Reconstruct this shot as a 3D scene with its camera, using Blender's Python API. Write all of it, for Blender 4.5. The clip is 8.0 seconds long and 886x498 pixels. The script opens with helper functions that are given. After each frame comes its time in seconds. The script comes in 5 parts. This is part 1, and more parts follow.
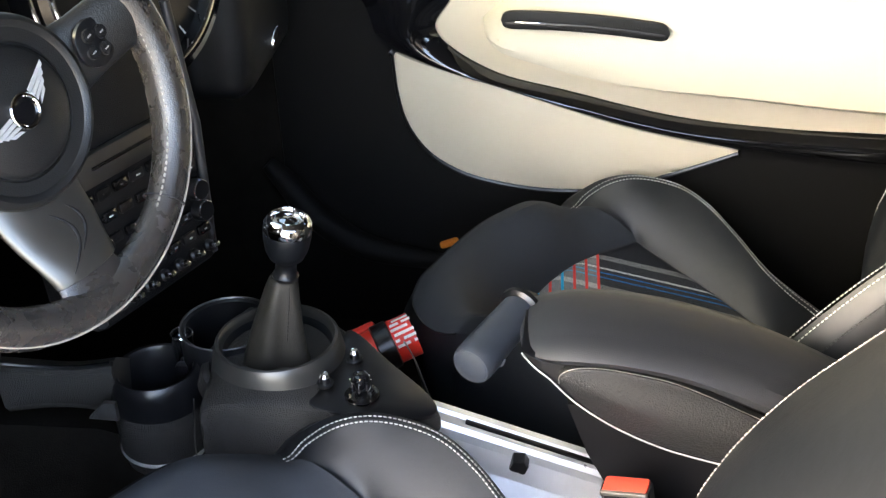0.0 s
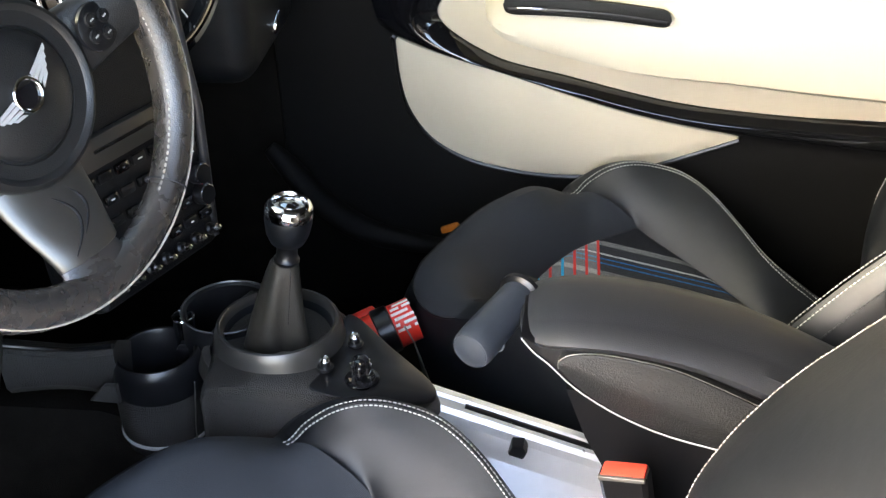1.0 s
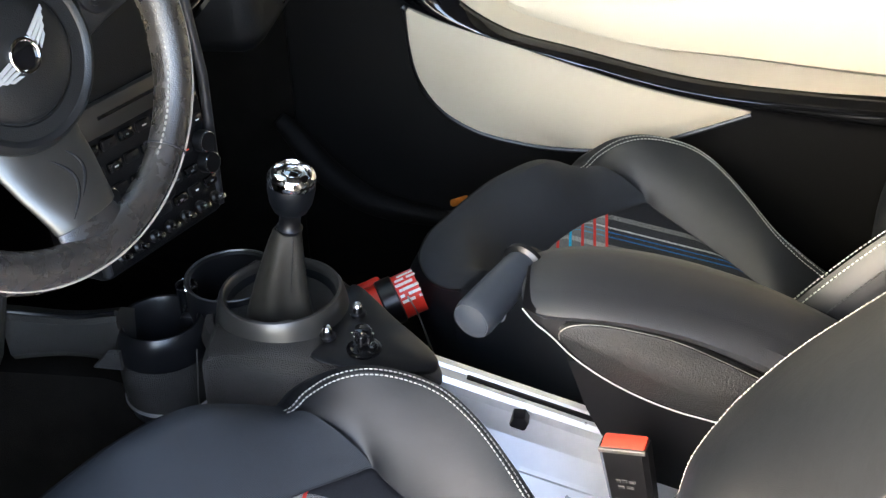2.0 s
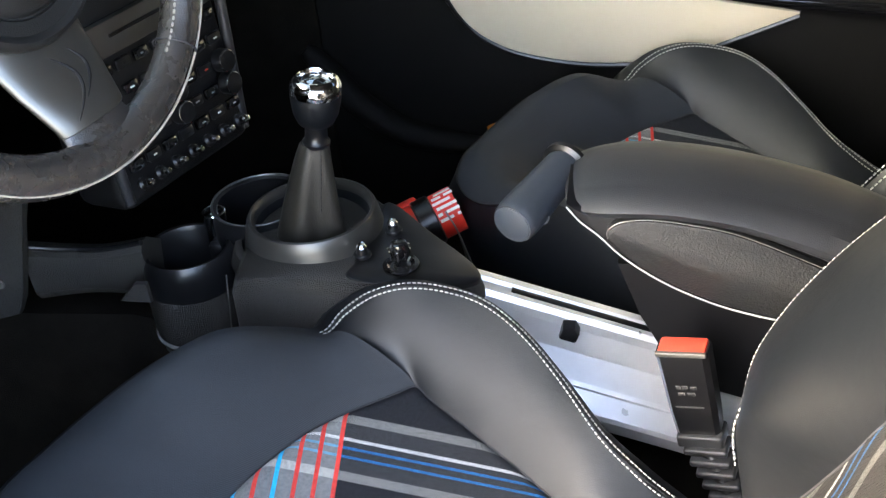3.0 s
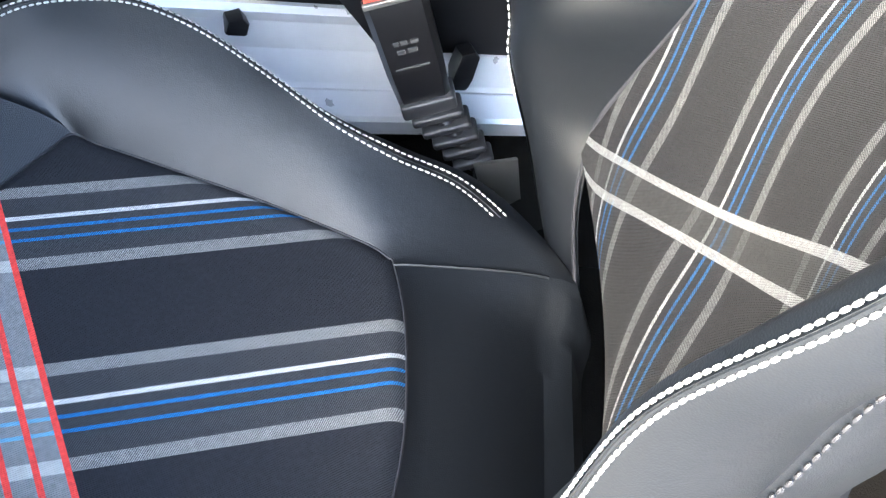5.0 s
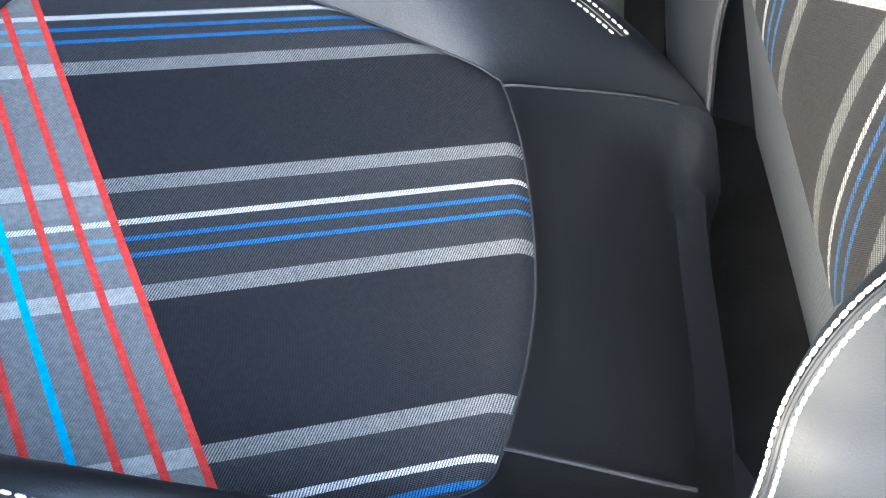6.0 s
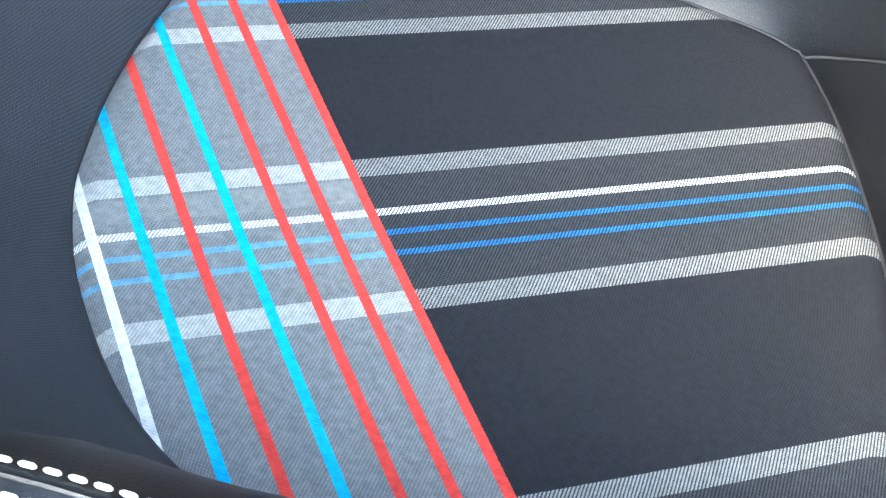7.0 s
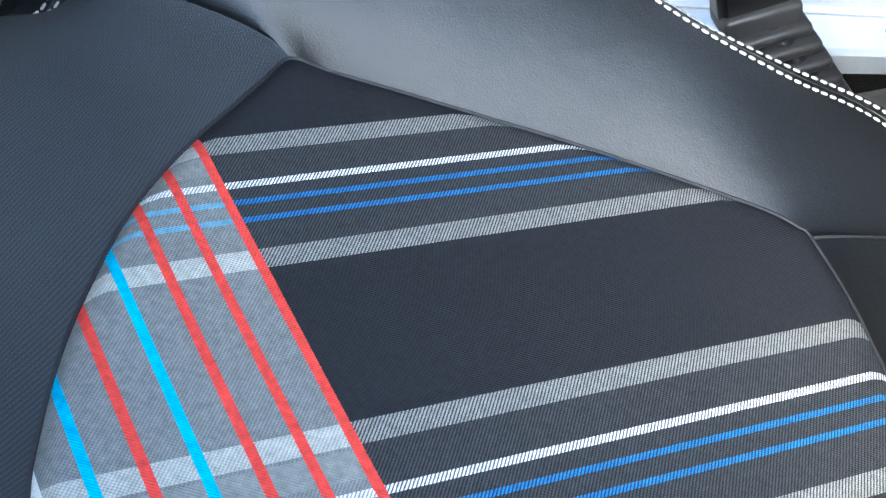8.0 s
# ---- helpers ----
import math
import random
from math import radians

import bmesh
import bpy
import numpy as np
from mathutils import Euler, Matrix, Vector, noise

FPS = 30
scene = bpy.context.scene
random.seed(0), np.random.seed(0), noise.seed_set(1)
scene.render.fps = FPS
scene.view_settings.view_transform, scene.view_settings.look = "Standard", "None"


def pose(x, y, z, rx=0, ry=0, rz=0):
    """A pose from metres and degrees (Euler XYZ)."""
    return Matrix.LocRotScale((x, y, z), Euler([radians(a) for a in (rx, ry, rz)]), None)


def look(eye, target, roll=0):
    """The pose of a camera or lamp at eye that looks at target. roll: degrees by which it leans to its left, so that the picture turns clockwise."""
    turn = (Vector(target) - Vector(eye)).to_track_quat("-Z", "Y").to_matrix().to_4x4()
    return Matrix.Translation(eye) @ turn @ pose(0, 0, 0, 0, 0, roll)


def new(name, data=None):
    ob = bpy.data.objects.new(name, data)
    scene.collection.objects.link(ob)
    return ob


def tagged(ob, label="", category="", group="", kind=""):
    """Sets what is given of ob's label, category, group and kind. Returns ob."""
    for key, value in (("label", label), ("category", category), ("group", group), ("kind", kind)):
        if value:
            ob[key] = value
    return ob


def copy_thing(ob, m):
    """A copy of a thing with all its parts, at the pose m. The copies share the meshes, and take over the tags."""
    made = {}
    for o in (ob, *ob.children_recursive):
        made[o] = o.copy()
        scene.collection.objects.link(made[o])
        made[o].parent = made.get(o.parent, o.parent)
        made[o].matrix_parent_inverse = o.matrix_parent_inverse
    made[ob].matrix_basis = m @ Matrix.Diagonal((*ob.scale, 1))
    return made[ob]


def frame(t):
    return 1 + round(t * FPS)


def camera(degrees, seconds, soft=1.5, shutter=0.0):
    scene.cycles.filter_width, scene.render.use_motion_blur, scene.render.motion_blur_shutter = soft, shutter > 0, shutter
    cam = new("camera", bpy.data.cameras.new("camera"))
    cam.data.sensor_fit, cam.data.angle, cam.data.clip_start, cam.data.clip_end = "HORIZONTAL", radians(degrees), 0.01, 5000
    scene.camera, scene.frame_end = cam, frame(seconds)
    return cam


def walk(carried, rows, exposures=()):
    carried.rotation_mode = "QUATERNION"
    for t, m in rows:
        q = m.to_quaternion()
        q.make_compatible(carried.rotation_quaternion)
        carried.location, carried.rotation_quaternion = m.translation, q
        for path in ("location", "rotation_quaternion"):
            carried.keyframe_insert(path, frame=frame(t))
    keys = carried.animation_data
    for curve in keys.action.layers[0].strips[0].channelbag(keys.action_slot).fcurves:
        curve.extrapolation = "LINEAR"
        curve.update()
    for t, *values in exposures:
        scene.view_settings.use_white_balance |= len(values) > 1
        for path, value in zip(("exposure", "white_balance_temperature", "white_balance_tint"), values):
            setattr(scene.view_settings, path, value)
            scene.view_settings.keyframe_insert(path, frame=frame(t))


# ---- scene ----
cam = camera(38.57, 8.0, soft=1.35)
PATH = [
    (0, (-0.1434, -1.0476, 1.2055), (-0.2613, -0.1935, 0.6988), -2.61),
    (0.5, (-0.1450, -1.0507, 1.2063), (-0.2615, -0.1990, 0.6952), -2.54),
    (1, (-0.1426, -1.0508, 1.2087), (-0.2608, -0.2033, 0.6913), -2.30),
    (2.5, (-0.1213, -1.0424, 1.1655), (-0.2727, -0.2146, 0.6253), -3.40),
    (3, (-0.1275, -1.0194, 1.1030), (-0.2960, -0.1994, 0.5560), -6.52),
    (3.5, (-0.1630, -1.0132, 1.0264), (-0.1754, -0.1827, 0.4696), -4.98),
    (4, (-0.1968, -0.9731, 0.9872), (-0.0912, -0.1874, 0.3777), -5.11),
    (4.2, (-0.2142, -0.9527, 0.9707), (-0.0775, -0.1898, 0.3388), -5.32),
    (5.3, (-0.3410, -0.8556, 0.8410), (-0.1248, -0.1715, 0.1444), -4.53),
    (5.5, (-0.3648, -0.8420, 0.8033), (-0.1348, -0.1596, 0.1095), -3.70),
    (6, (-0.3916, -0.8111, 0.7394), (-0.1685, -0.1424, 0.0301), -3.86),
    (6.5, (-0.4328, -0.7644, 0.6750), (-0.2137, -0.0821, -0.0224), -5.01),
    (7, (-0.4647, -0.7014, 0.6377), (-0.2817, 0.0130, -0.0377), -6.73),
    (7.5, (-0.4834, -0.6391, 0.6434), (-0.2815, 0.0813, -0.0202), -6.13),
    (8, (-0.4673, -0.5930, 0.6597), (-0.1961, 0.1022, -0.0060), -4.78),
]
walk(cam, [(t, look(eye, target, roll)) for t, eye, target, roll in PATH], exposures=[(0, 4.75, 7400, 9), (3.0, 4.75, 7200, 7), (4.2, 4.55, 7100, 6), (5.3, 4.75, 5700, 3), (6.5, 5.05, 6500, 1), (7, 5.35, 6700, -2), (7.5, 5.25, 6500, -2), (8, 4.8, 6300, -1)])

# ---- daylight ----
world = bpy.data.worlds.new("daylight")
scene.world = world
world.use_nodes = True
wn = world.node_tree.nodes
wl = world.node_tree.links
sky = wn.new("ShaderNodeTexSky")
sky.sky_type = "NISHITA"
sky.sun_disc = False
sky.sun_elevation, sky.sun_rotation = radians(27), radians(241)
sky.altitude, sky.air_density, sky.dust_density = 100, 0.7, 3.5
wl.new(sky.outputs[0], wn["Background"].inputs[0])
wn["Background"].inputs[1].default_value = 0.15
sun_data = bpy.data.lights.new("sun", "SUN")
sun_data.energy, sun_data.angle, sun_data.color = 0.28, radians(20), (1.0, 0.88, 0.72)
sun = new("sun", sun_data)
SUN_FROM = Vector((-0.86, -0.48, 0.50))
sun.matrix_world = look(SUN_FROM * 10, (0, 0, 0))

# ---- materials ----


def material(name, base, rough=0.5, metal=0.0, grain=0.0, grain_size=400.0, vary=0.12, vary_size=6.0, coat=0.0, cells=False, spec=0.5, wrinkle=0.0, depth=0.0006, twill=0.0):
    """Plain surface with large soft variation and fine relief."""
    m = bpy.data.materials.new(name)
    m.use_nodes = True
    n, l = m.node_tree.nodes, m.node_tree.links
    b = n["Principled BSDF"]
    b.inputs["Metallic"].default_value = metal
    b.inputs["Coat Weight"].default_value = coat
    b.inputs["Specular IOR Level"].default_value = spec
    tc = n.new("ShaderNodeTexCoord")
    big = n.new("ShaderNodeTexNoise")
    big.inputs["Scale"].default_value, big.inputs["Detail"].default_value = vary_size, 4
    l.new(tc.outputs["Object"], big.inputs["Vector"])
    mix = n.new("ShaderNodeMix")
    mix.data_type = "RGBA"
    mix.inputs[6].default_value = (*[c * (1 - vary) for c in base], 1)
    mix.inputs[7].default_value = (*[min(1, c * (1 + vary)) for c in base], 1)
    l.new(big.outputs[0], mix.inputs[0])
    colour = mix.outputs[2]
    if twill:
        xyz, lean, turns, wave, tone = n.new("ShaderNodeSeparateXYZ"), n.new("ShaderNodeMath"), n.new("ShaderNodeMath"), n.new("ShaderNodeMath"), n.new("ShaderNodeMix")
        l.new(tc.outputs["Object"], xyz.inputs[0])
        lean.operation, turns.operation, wave.operation = "MULTIPLY_ADD", "MULTIPLY", "SINE"
        l.new(xyz.outputs[1], lean.inputs[0])
        lean.inputs[1].default_value = -0.85
        l.new(xyz.outputs[0], lean.inputs[2])
        l.new(lean.outputs[0], turns.inputs[0])
        turns.inputs[1].default_value = 5200
        l.new(turns.outputs[0], wave.inputs[0])
        tone.data_type, tone.blend_type, tone.clamp_factor = "RGBA", "MULTIPLY", False
        tone.inputs[7].default_value = (1 - twill, 1 - twill, 1 - twill, 1)
        l.new(wave.outputs[0], tone.inputs[0])
        l.new(colour, tone.inputs[6])
        colour = tone.outputs[2]
    l.new(colour, b.inputs["Base Color"])
    rr = n.new("ShaderNodeMapRange")
    rr.inputs[3].default_value, rr.inputs[4].default_value = max(0.02, rough - 0.07), min(1, rough + 0.07)
    l.new(big.outputs[0], rr.inputs[0])
    l.new(rr.outputs[0], b.inputs["Roughness"])
    if grain:
        if cells:
            fine = n.new("ShaderNodeTexVoronoi")
            fine.inputs["Scale"].default_value = grain_size
            out = fine.outputs["Distance"]
        else:
            fine = n.new("ShaderNodeTexNoise")
            fine.inputs["Scale"].default_value, fine.inputs["Detail"].default_value = grain_size, 3
            out = fine.outputs[0]
        l.new(tc.outputs["Object"], fine.inputs["Vector"])
        bump = n.new("ShaderNodeBump")
        bump.inputs["Strength"].default_value, bump.inputs["Distance"].default_value = grain, depth
        l.new(out, bump.inputs["Height"])
        l.new(bump.outputs[0], b.inputs["Normal"])
        if wrinkle:
            soft = n.new("ShaderNodeTexNoise")
            soft.inputs["Scale"].default_value, soft.inputs["Detail"].default_value = 28, 3
            l.new(tc.outputs["Object"], soft.inputs["Vector"])
            crease = n.new("ShaderNodeBump")
            crease.inputs["Strength"].default_value, crease.inputs["Distance"].default_value = wrinkle, 0.02
            l.new(soft.outputs[0], crease.inputs["Height"])
            l.new(crease.outputs[0], bump.inputs["Normal"])
    return m


LEATHER = material("black_leather", (0.0022, 0.0034, 0.0054), 0.48, grain=0.16, grain_size=1200, cells=True, vary=0.25, spec=0.52, wrinkle=0.05)
RIMLEATHER = material("worn_rim_leather", (0.032, 0.028, 0.0255), 0.27, grain=0.40, grain_size=800, cells=True, vary=0.15, vary_size=60, spec=0.9)
CLOTH = material("dark_cloth", (0.0275, 0.0315, 0.0380), 0.66, grain=0.9, grain_size=1300, vary=0.3, vary_size=18, spec=0.4, wrinkle=0.03, twill=0.35)
THREAD = material("pale_thread", (0.44, 0.43, 0.40), 0.7, vary=0.15, vary_size=300)
FAINTTHREAD = material("faint_thread", (0.2, 0.21, 0.23), 0.7)
DARKTHREAD = material("dark_thread", (0.02, 0.02, 0.024), 0.6)
PLASTIC = material("grained_black_plastic", (0.034, 0.031, 0.027), 0.36, grain=1.0, grain_size=820, cells=True, depth=0.0014, vary=0.3, vary_size=40)
GAITER = material("gaiter_leather", (0.022, 0.020, 0.0165), 0.36, grain=0.25, grain_size=900, cells=True, vary=0.3, vary_size=30, spec=0.6, wrinkle=0.10)
SMOOTH = material("smooth_black_plastic", (0.007, 0.007, 0.008), 0.3)
GLOSS = material("gloss_black_trim", (0.006, 0.006, 0.007), 0.06, coat=1.0, vary=0.05)
SATIN = material("satin_grey_metal", (0.33, 0.32, 0.3), 0.38, metal=0.85, vary=0.08, vary_size=20)
CHROME = material("chrome", (0.8, 0.8, 0.8), 0.08, metal=1.0, vary=0.03)
CREAM = material("cream_vinyl", (0.64, 0.55, 0.41), 0.5, grain=0.35, grain_size=800, cells=True, vary=0.05)
PALE = material("pale_leatherette", (0.57, 0.51, 0.40), 0.48, grain=0.35, grain_size=800, cells=True, vary=0.04)
CARPET = material("dark_carpet", (0.0115, 0.0100, 0.0082), 0.95, grain=1.0, grain_size=600, vary=0.5, vary_size=30, spec=0.0)
TRIM = material("bright_trim_line", (0.75, 0.75, 0.74), 0.3, metal=0.5)
PEBBLE = material("pebbled_black_vinyl", (0.0115, 0.0120, 0.0130), 0.42, grain=1.0, grain_size=560, depth=0.0010)
RED = material("red_paint", (0.75, 0.04, 0.025), 0.35)
REDCAP = material("red_plastic", (0.8, 0.07, 0.04), 0.4)
WHITE = material("white_print", (0.8, 0.8, 0.78), 0.5)
ALU = material("brushed_aluminium", (0.78, 0.78, 0.79), 0.3, metal=0.55, vary=0.1, vary_size=40)
# Dark, so that the added roof throws little light onto the leather.
HEADLINER = material("dark_headliner", (0.03, 0.03, 0.031), 0.9, grain=0.4, grain_size=900)
HUBMAT = material("soft_hub_plastic", (0.013, 0.013, 0.0133), 0.36, grain=0.3, grain_size=900, cells=True)
DOORLOW = material("dark_door_moulding", (0.0065, 0.006, 0.0055), 0.6, grain=0.6, grain_size=900, cells=True, spec=0.15)
DASH = material("dash_plastic", (0.006, 0.006, 0.0068), 0.5, grain=0.6, grain_size=900, cells=True, spec=0.35)
AMBER = material("amber_lens", (0.8, 0.25, 0.04), 0.2, coat=0.6)


def tinted_glass():
    m = bpy.data.materials.new("light_cutting_pane")
    m.use_nodes = True
    n, l = m.node_tree.nodes, m.node_tree.links
    clear, gloss, mix = n.new("ShaderNodeBsdfTransparent"), n.new("ShaderNodeBsdfGlossy"), n.new("ShaderNodeMixShader")
    # Passes under half the daylight; the tint is there to dim the cabin.
    clear.inputs[0].default_value = (0.45, 0.48, 0.46, 1)
    gloss.inputs["Roughness"].default_value = 0.02
    mix.inputs[0].default_value = 0.06
    l.new(clear.outputs[0], mix.inputs[1])
    l.new(gloss.outputs[0], mix.inputs[2])
    l.new(mix.outputs[0], n["Material Output"].inputs["Surface"])
    return m


TINTED = tinted_glass()


class Weave:
    """Small kit for a woven check: bands along one axis, as node chains."""

    def __init__(self, name, place="Object"):
        self.m = bpy.data.materials.new(name)
        self.m.use_nodes = True
        self.n, self.l = self.m.node_tree.nodes, self.m.node_tree.links
        self.tc = self.n.new("ShaderNodeTexCoord")
        self.xyz = self.n.new("ShaderNodeSeparateXYZ")
        wob = self.n.new("ShaderNodeTexNoise")
        wob.inputs["Scale"].default_value, wob.inputs["Detail"].default_value = 900, 2
        self.l.new(self.tc.outputs["Object"], wob.inputs["Vector"])
        mul = self.n.new("ShaderNodeVectorMath")
        mul.operation = "MULTIPLY_ADD"
        mul.inputs[1].default_value = (0.0004, 0.0004, 0.0004)
        self.l.new(wob.outputs[1], mul.inputs[0])
        self.l.new(self.tc.outputs[place], mul.inputs[2])
        self.l.new(mul.outputs[0], self.xyz.inputs[0])
        self.colour = None

    def math(self, op, a, b=0.0):
        node = self.n.new("ShaderNodeMath")
        node.operation = op
        for k, v in enumerate((a, b)):
            if isinstance(v, (int, float)):
                node.inputs[k].default_value = v
            else:
                self.l.new(v, node.inputs[k])
        return node.outputs[0]

    def band(self, coord, centre, width):
        """1 within a band, 0 outside."""
        return self.math("LESS_THAN", self.math("ABSOLUTE", self.math("SUBTRACT", coord, centre - 0.0002)), width / 2)

    def twill(self, along, across):
        """The slanting threads of the weave: 1 on a thread, 0 between two."""
        saw = self.math("FRACT", self.math("SUBTRACT", self.math("MULTIPLY", along, 690.0), self.math("MULTIPLY", across, 587.0)))
        return self.math("LESS_THAN", saw, 0.55)

    def hatched(self, mask, along, across, low):
        """Thin a band out into single threads."""
        gate = self.math("MULTIPLY", self.twill(along, across), 1.0 - low)
        return self.math("MULTIPLY", mask, self.math("ADD", gate, low))

    def over(self, mask, colour, strength=1.0):
        mix = self.n.new("ShaderNodeMix")
        mix.data_type = "RGBA"
        self.l.new(self.math("MULTIPLY", mask, strength), mix.inputs[0])
        if self.colour is None:
            mix.inputs[6].default_value = (0, 0, 0, 1)
        elif isinstance(self.colour, tuple):
            mix.inputs[6].default_value = (*self.colour, 1)
        else:
            self.l.new(self.colour, mix.inputs[6])
        mix.inputs[7].default_value = (*colour, 1)
        self.colour = mix.outputs[2]

    def done(self, rough=0.85):
        b = self.n["Principled BSDF"]
        b.inputs["Roughness"].default_value = rough
        b.inputs["Specular IOR Level"].default_value = 0.25
        tone = self.n.new("ShaderNodeMix")
        tone.data_type, tone.blend_type = "RGBA", "MULTIPLY"
        tone.inputs[0].default_value = 1.0
        speck = self.n.new("ShaderNodeTexNoise")
        speck.inputs["Scale"].default_value, speck.inputs["Detail"].default_value = 350, 5
        self.l.new(self.tc.outputs["Object"], speck.inputs["Vector"])
        ramp = self.n.new("ShaderNodeMapRange")
        ramp.inputs[1].default_value, ramp.inputs[2].default_value = 0.3, 0.7
        ramp.inputs[3].default_value, ramp.inputs[4].default_value = 0.78, 1.12
        self.l.new(speck.outputs[0], ramp.inputs[0])
        self.l.new(self.colour, tone.inputs[6])
        self.l.new(ramp.outputs[0], tone.inputs[7])
        self.l.new(tone.outputs[2], b.inputs["Base Color"])
        threads = self.n.new("ShaderNodeTexWave")
        threads.wave_type, threads.bands_direction = "BANDS", "DIAGONAL"
        threads.inputs["Scale"].default_value, threads.inputs["Distortion"].default_value = 420, 0.6
        self.l.new(self.tc.outputs["Object"], threads.inputs["Vector"])
        bump = self.n.new("ShaderNodeBump")
        bump.inputs["Strength"].default_value, bump.inputs["Distance"].default_value = 0.6, 0.0005
        self.l.new(threads.outputs[0], bump.inputs["Height"])
        self.l.new(bump.outputs[0], b.inputs["Normal"])
        return self.m


SEAT_AT = Vector((-0.345, -0.345, 0.0))
GREY, LIGHT, BLUE = (0.285, 0.285, 0.275), (0.78, 0.78, 0.77), (0.02, 0.19, 0.50)
CORAL, CYAN = (0.72, 0.06, 0.05), (0.01, 0.42, 0.72)
# middles of the lines that run along the seat: grey, white, blue, blue, grey, in three groups
CUSHION_LINES = ((0.1620, 0.1405, 0.1315, 0.1225, 0.1030), (0.0228, -0.0003, -0.0105, -0.0205, -0.0428), (-0.1300, -0.1555, -0.1655, -0.1755, -0.1980))
BACK_LINES = ((0.164, 0.141, 0.131, 0.121, 0.100), (0.023, 0.0, -0.0105, -0.0205, -0.0428), (-0.130, -0.155, -0.165, -0.175, -0.198))


def lengthwise(w, coord, other, groups, widths, shades=(GREY, LIGHT, BLUE, BLUE, GREY)):
    """The repeat of grey, white, blue, blue, grey that runs along the seat."""
    for group in groups:
        for at, width, colour, low in zip(group, widths, shades, (0.14, 0.14, 0.16, 0.16, 0.14)):
            w.over(w.hatched(w.band(coord, at, width), other, coord, low), colour)


def cushion_check():
    w = Weave("check_cushion_fabric")
    x, y = w.xyz.outputs[0], w.xyz.outputs[1]
    x = w.math("ADD", w.math("ADD", x, w.math("MULTIPLY", y, 0.042)), w.math("MULTIPLY", w.math("MINIMUM", y, 0.0), 0.008))
    w.colour = (0.0150, 0.0165, 0.0215)
    stripe = w.math("LESS_THAN", x, -0.0540)
    # thin pale threads show in the ground of each group
    for grey, white, upper, lower, grey_too in CUSHION_LINES:
        w.over(w.hatched(w.band(y, (grey + grey_too) / 2, grey - grey_too), x, y, 0.0), (0.075, 0.077, 0.082), 0.6)
    w.over(stripe, (0.225, 0.232, 0.235))
    w.over(w.hatched(stripe, x, y, 0.0), (0.115, 0.12, 0.128), 0.55)
    lengthwise(w, y, x, CUSHION_LINES, (0.0092, 0.0034, 0.0027, 0.0027, 0.0092))
    for grey, white, upper, lower, grey_too in CUSHION_LINES:
        plain = w.math("MULTIPLY", w.band(y, (grey + white) / 2, grey - white - 0.012), stripe)
        w.over(plain, (0.235, 0.245, 0.24), 0.8)
        bold = w.math("ADD", w.band(y, grey, 0.0092), w.band(y, grey_too, 0.0092))
        w.over(w.hatched(w.math("MULTIPLY", stripe, bold), x, y, 0.45), (0.50, 0.50, 0.47), 0.8)
        fine = w.math("ADD", w.band(y, upper, 0.0027), w.band(y, lower, 0.0027))
        w.over(w.hatched(w.math("MULTIPLY", stripe, fine), x, y, 0.3), (0.12, 0.40, 0.58), 0.8)
    for k, col in enumerate((CORAL, CORAL, CORAL, CYAN, CORAL, CYAN, LIGHT)):
        w.over(w.band(x, -0.0540 - 0.0165 * k, 0.0038), col)
    return w.done()


def back_check():
    w = Weave("check_backrest_fabric", "UV")
    y, z = w.xyz.outputs[0], w.xyz.outputs[1]
    w.colour = (0.0098, 0.0096, 0.0106)
    faded, bright = (0.080, 0.081, 0.082), (0.24, 0.24, 0.24)
    lengthwise(w, y, z, BACK_LINES, (0.0092, 0.0034, 0.0030, 0.0030, 0.0092), (faded, bright, (0.012, 0.062, 0.15), (0.012, 0.062, 0.15), faded))
    w.over(w.band(z, 0.355, 0.018), (0.022, 0.022, 0.022), 0.6)
    for at in (0.346, 0.364, 0.541, 0.559, 0.576, 0.591):
        w.over(w.hatched(w.band(z, at, 0.0042), y, z, 0.4), (0.165, 0.166, 0.168))
    w.over(w.band(z, 0.605, 0.0042), CYAN, 0.3)
    w.over(w.band(z, 0.619, 0.0042), CORAL, 0.35)
    return w.done()


CHECK, BACKCHECK = cushion_check(), back_check()

# ---- building kit ----


def thing(name, at, label, category, group="", kind=""):
    ob = new(name)
    ob.location = at
    ob.empty_display_size = 0.05
    bpy.context.view_layer.update()
    return tagged(ob, label, category, group, kind)


def part(name, bm, mat, parent=None, label="", smooth=True):
    """One mesh, given in world places, as a part of a thing or of a part."""
    origin = Vector((0, 0, 0))
    up = parent
    while up is not None:
        origin += up.location
        up = up.parent
    bmesh.ops.remove_doubles(bm, verts=bm.verts, dist=1e-6)
    bmesh.ops.recalc_face_normals(bm, faces=bm.faces)
    bmesh.ops.translate(bm, verts=bm.verts, vec=-origin)
    me = bpy.data.meshes.new(name)
    bm.to_mesh(me)
    bm.free()
    me.materials.append(mat)
    if smooth:
        for p in me.polygons:
            p.use_smooth = True
        me.set_sharp_from_angle(angle=radians(38))
    ob = new(name, me)
    ob.parent = parent
    if label:
        ob["label"] = label
    return ob


def single(name, bm, mat, label, category, kind="", group="", smooth=True):
    return tagged(part(name, bm, mat, None, "", smooth), label, category, group, kind)


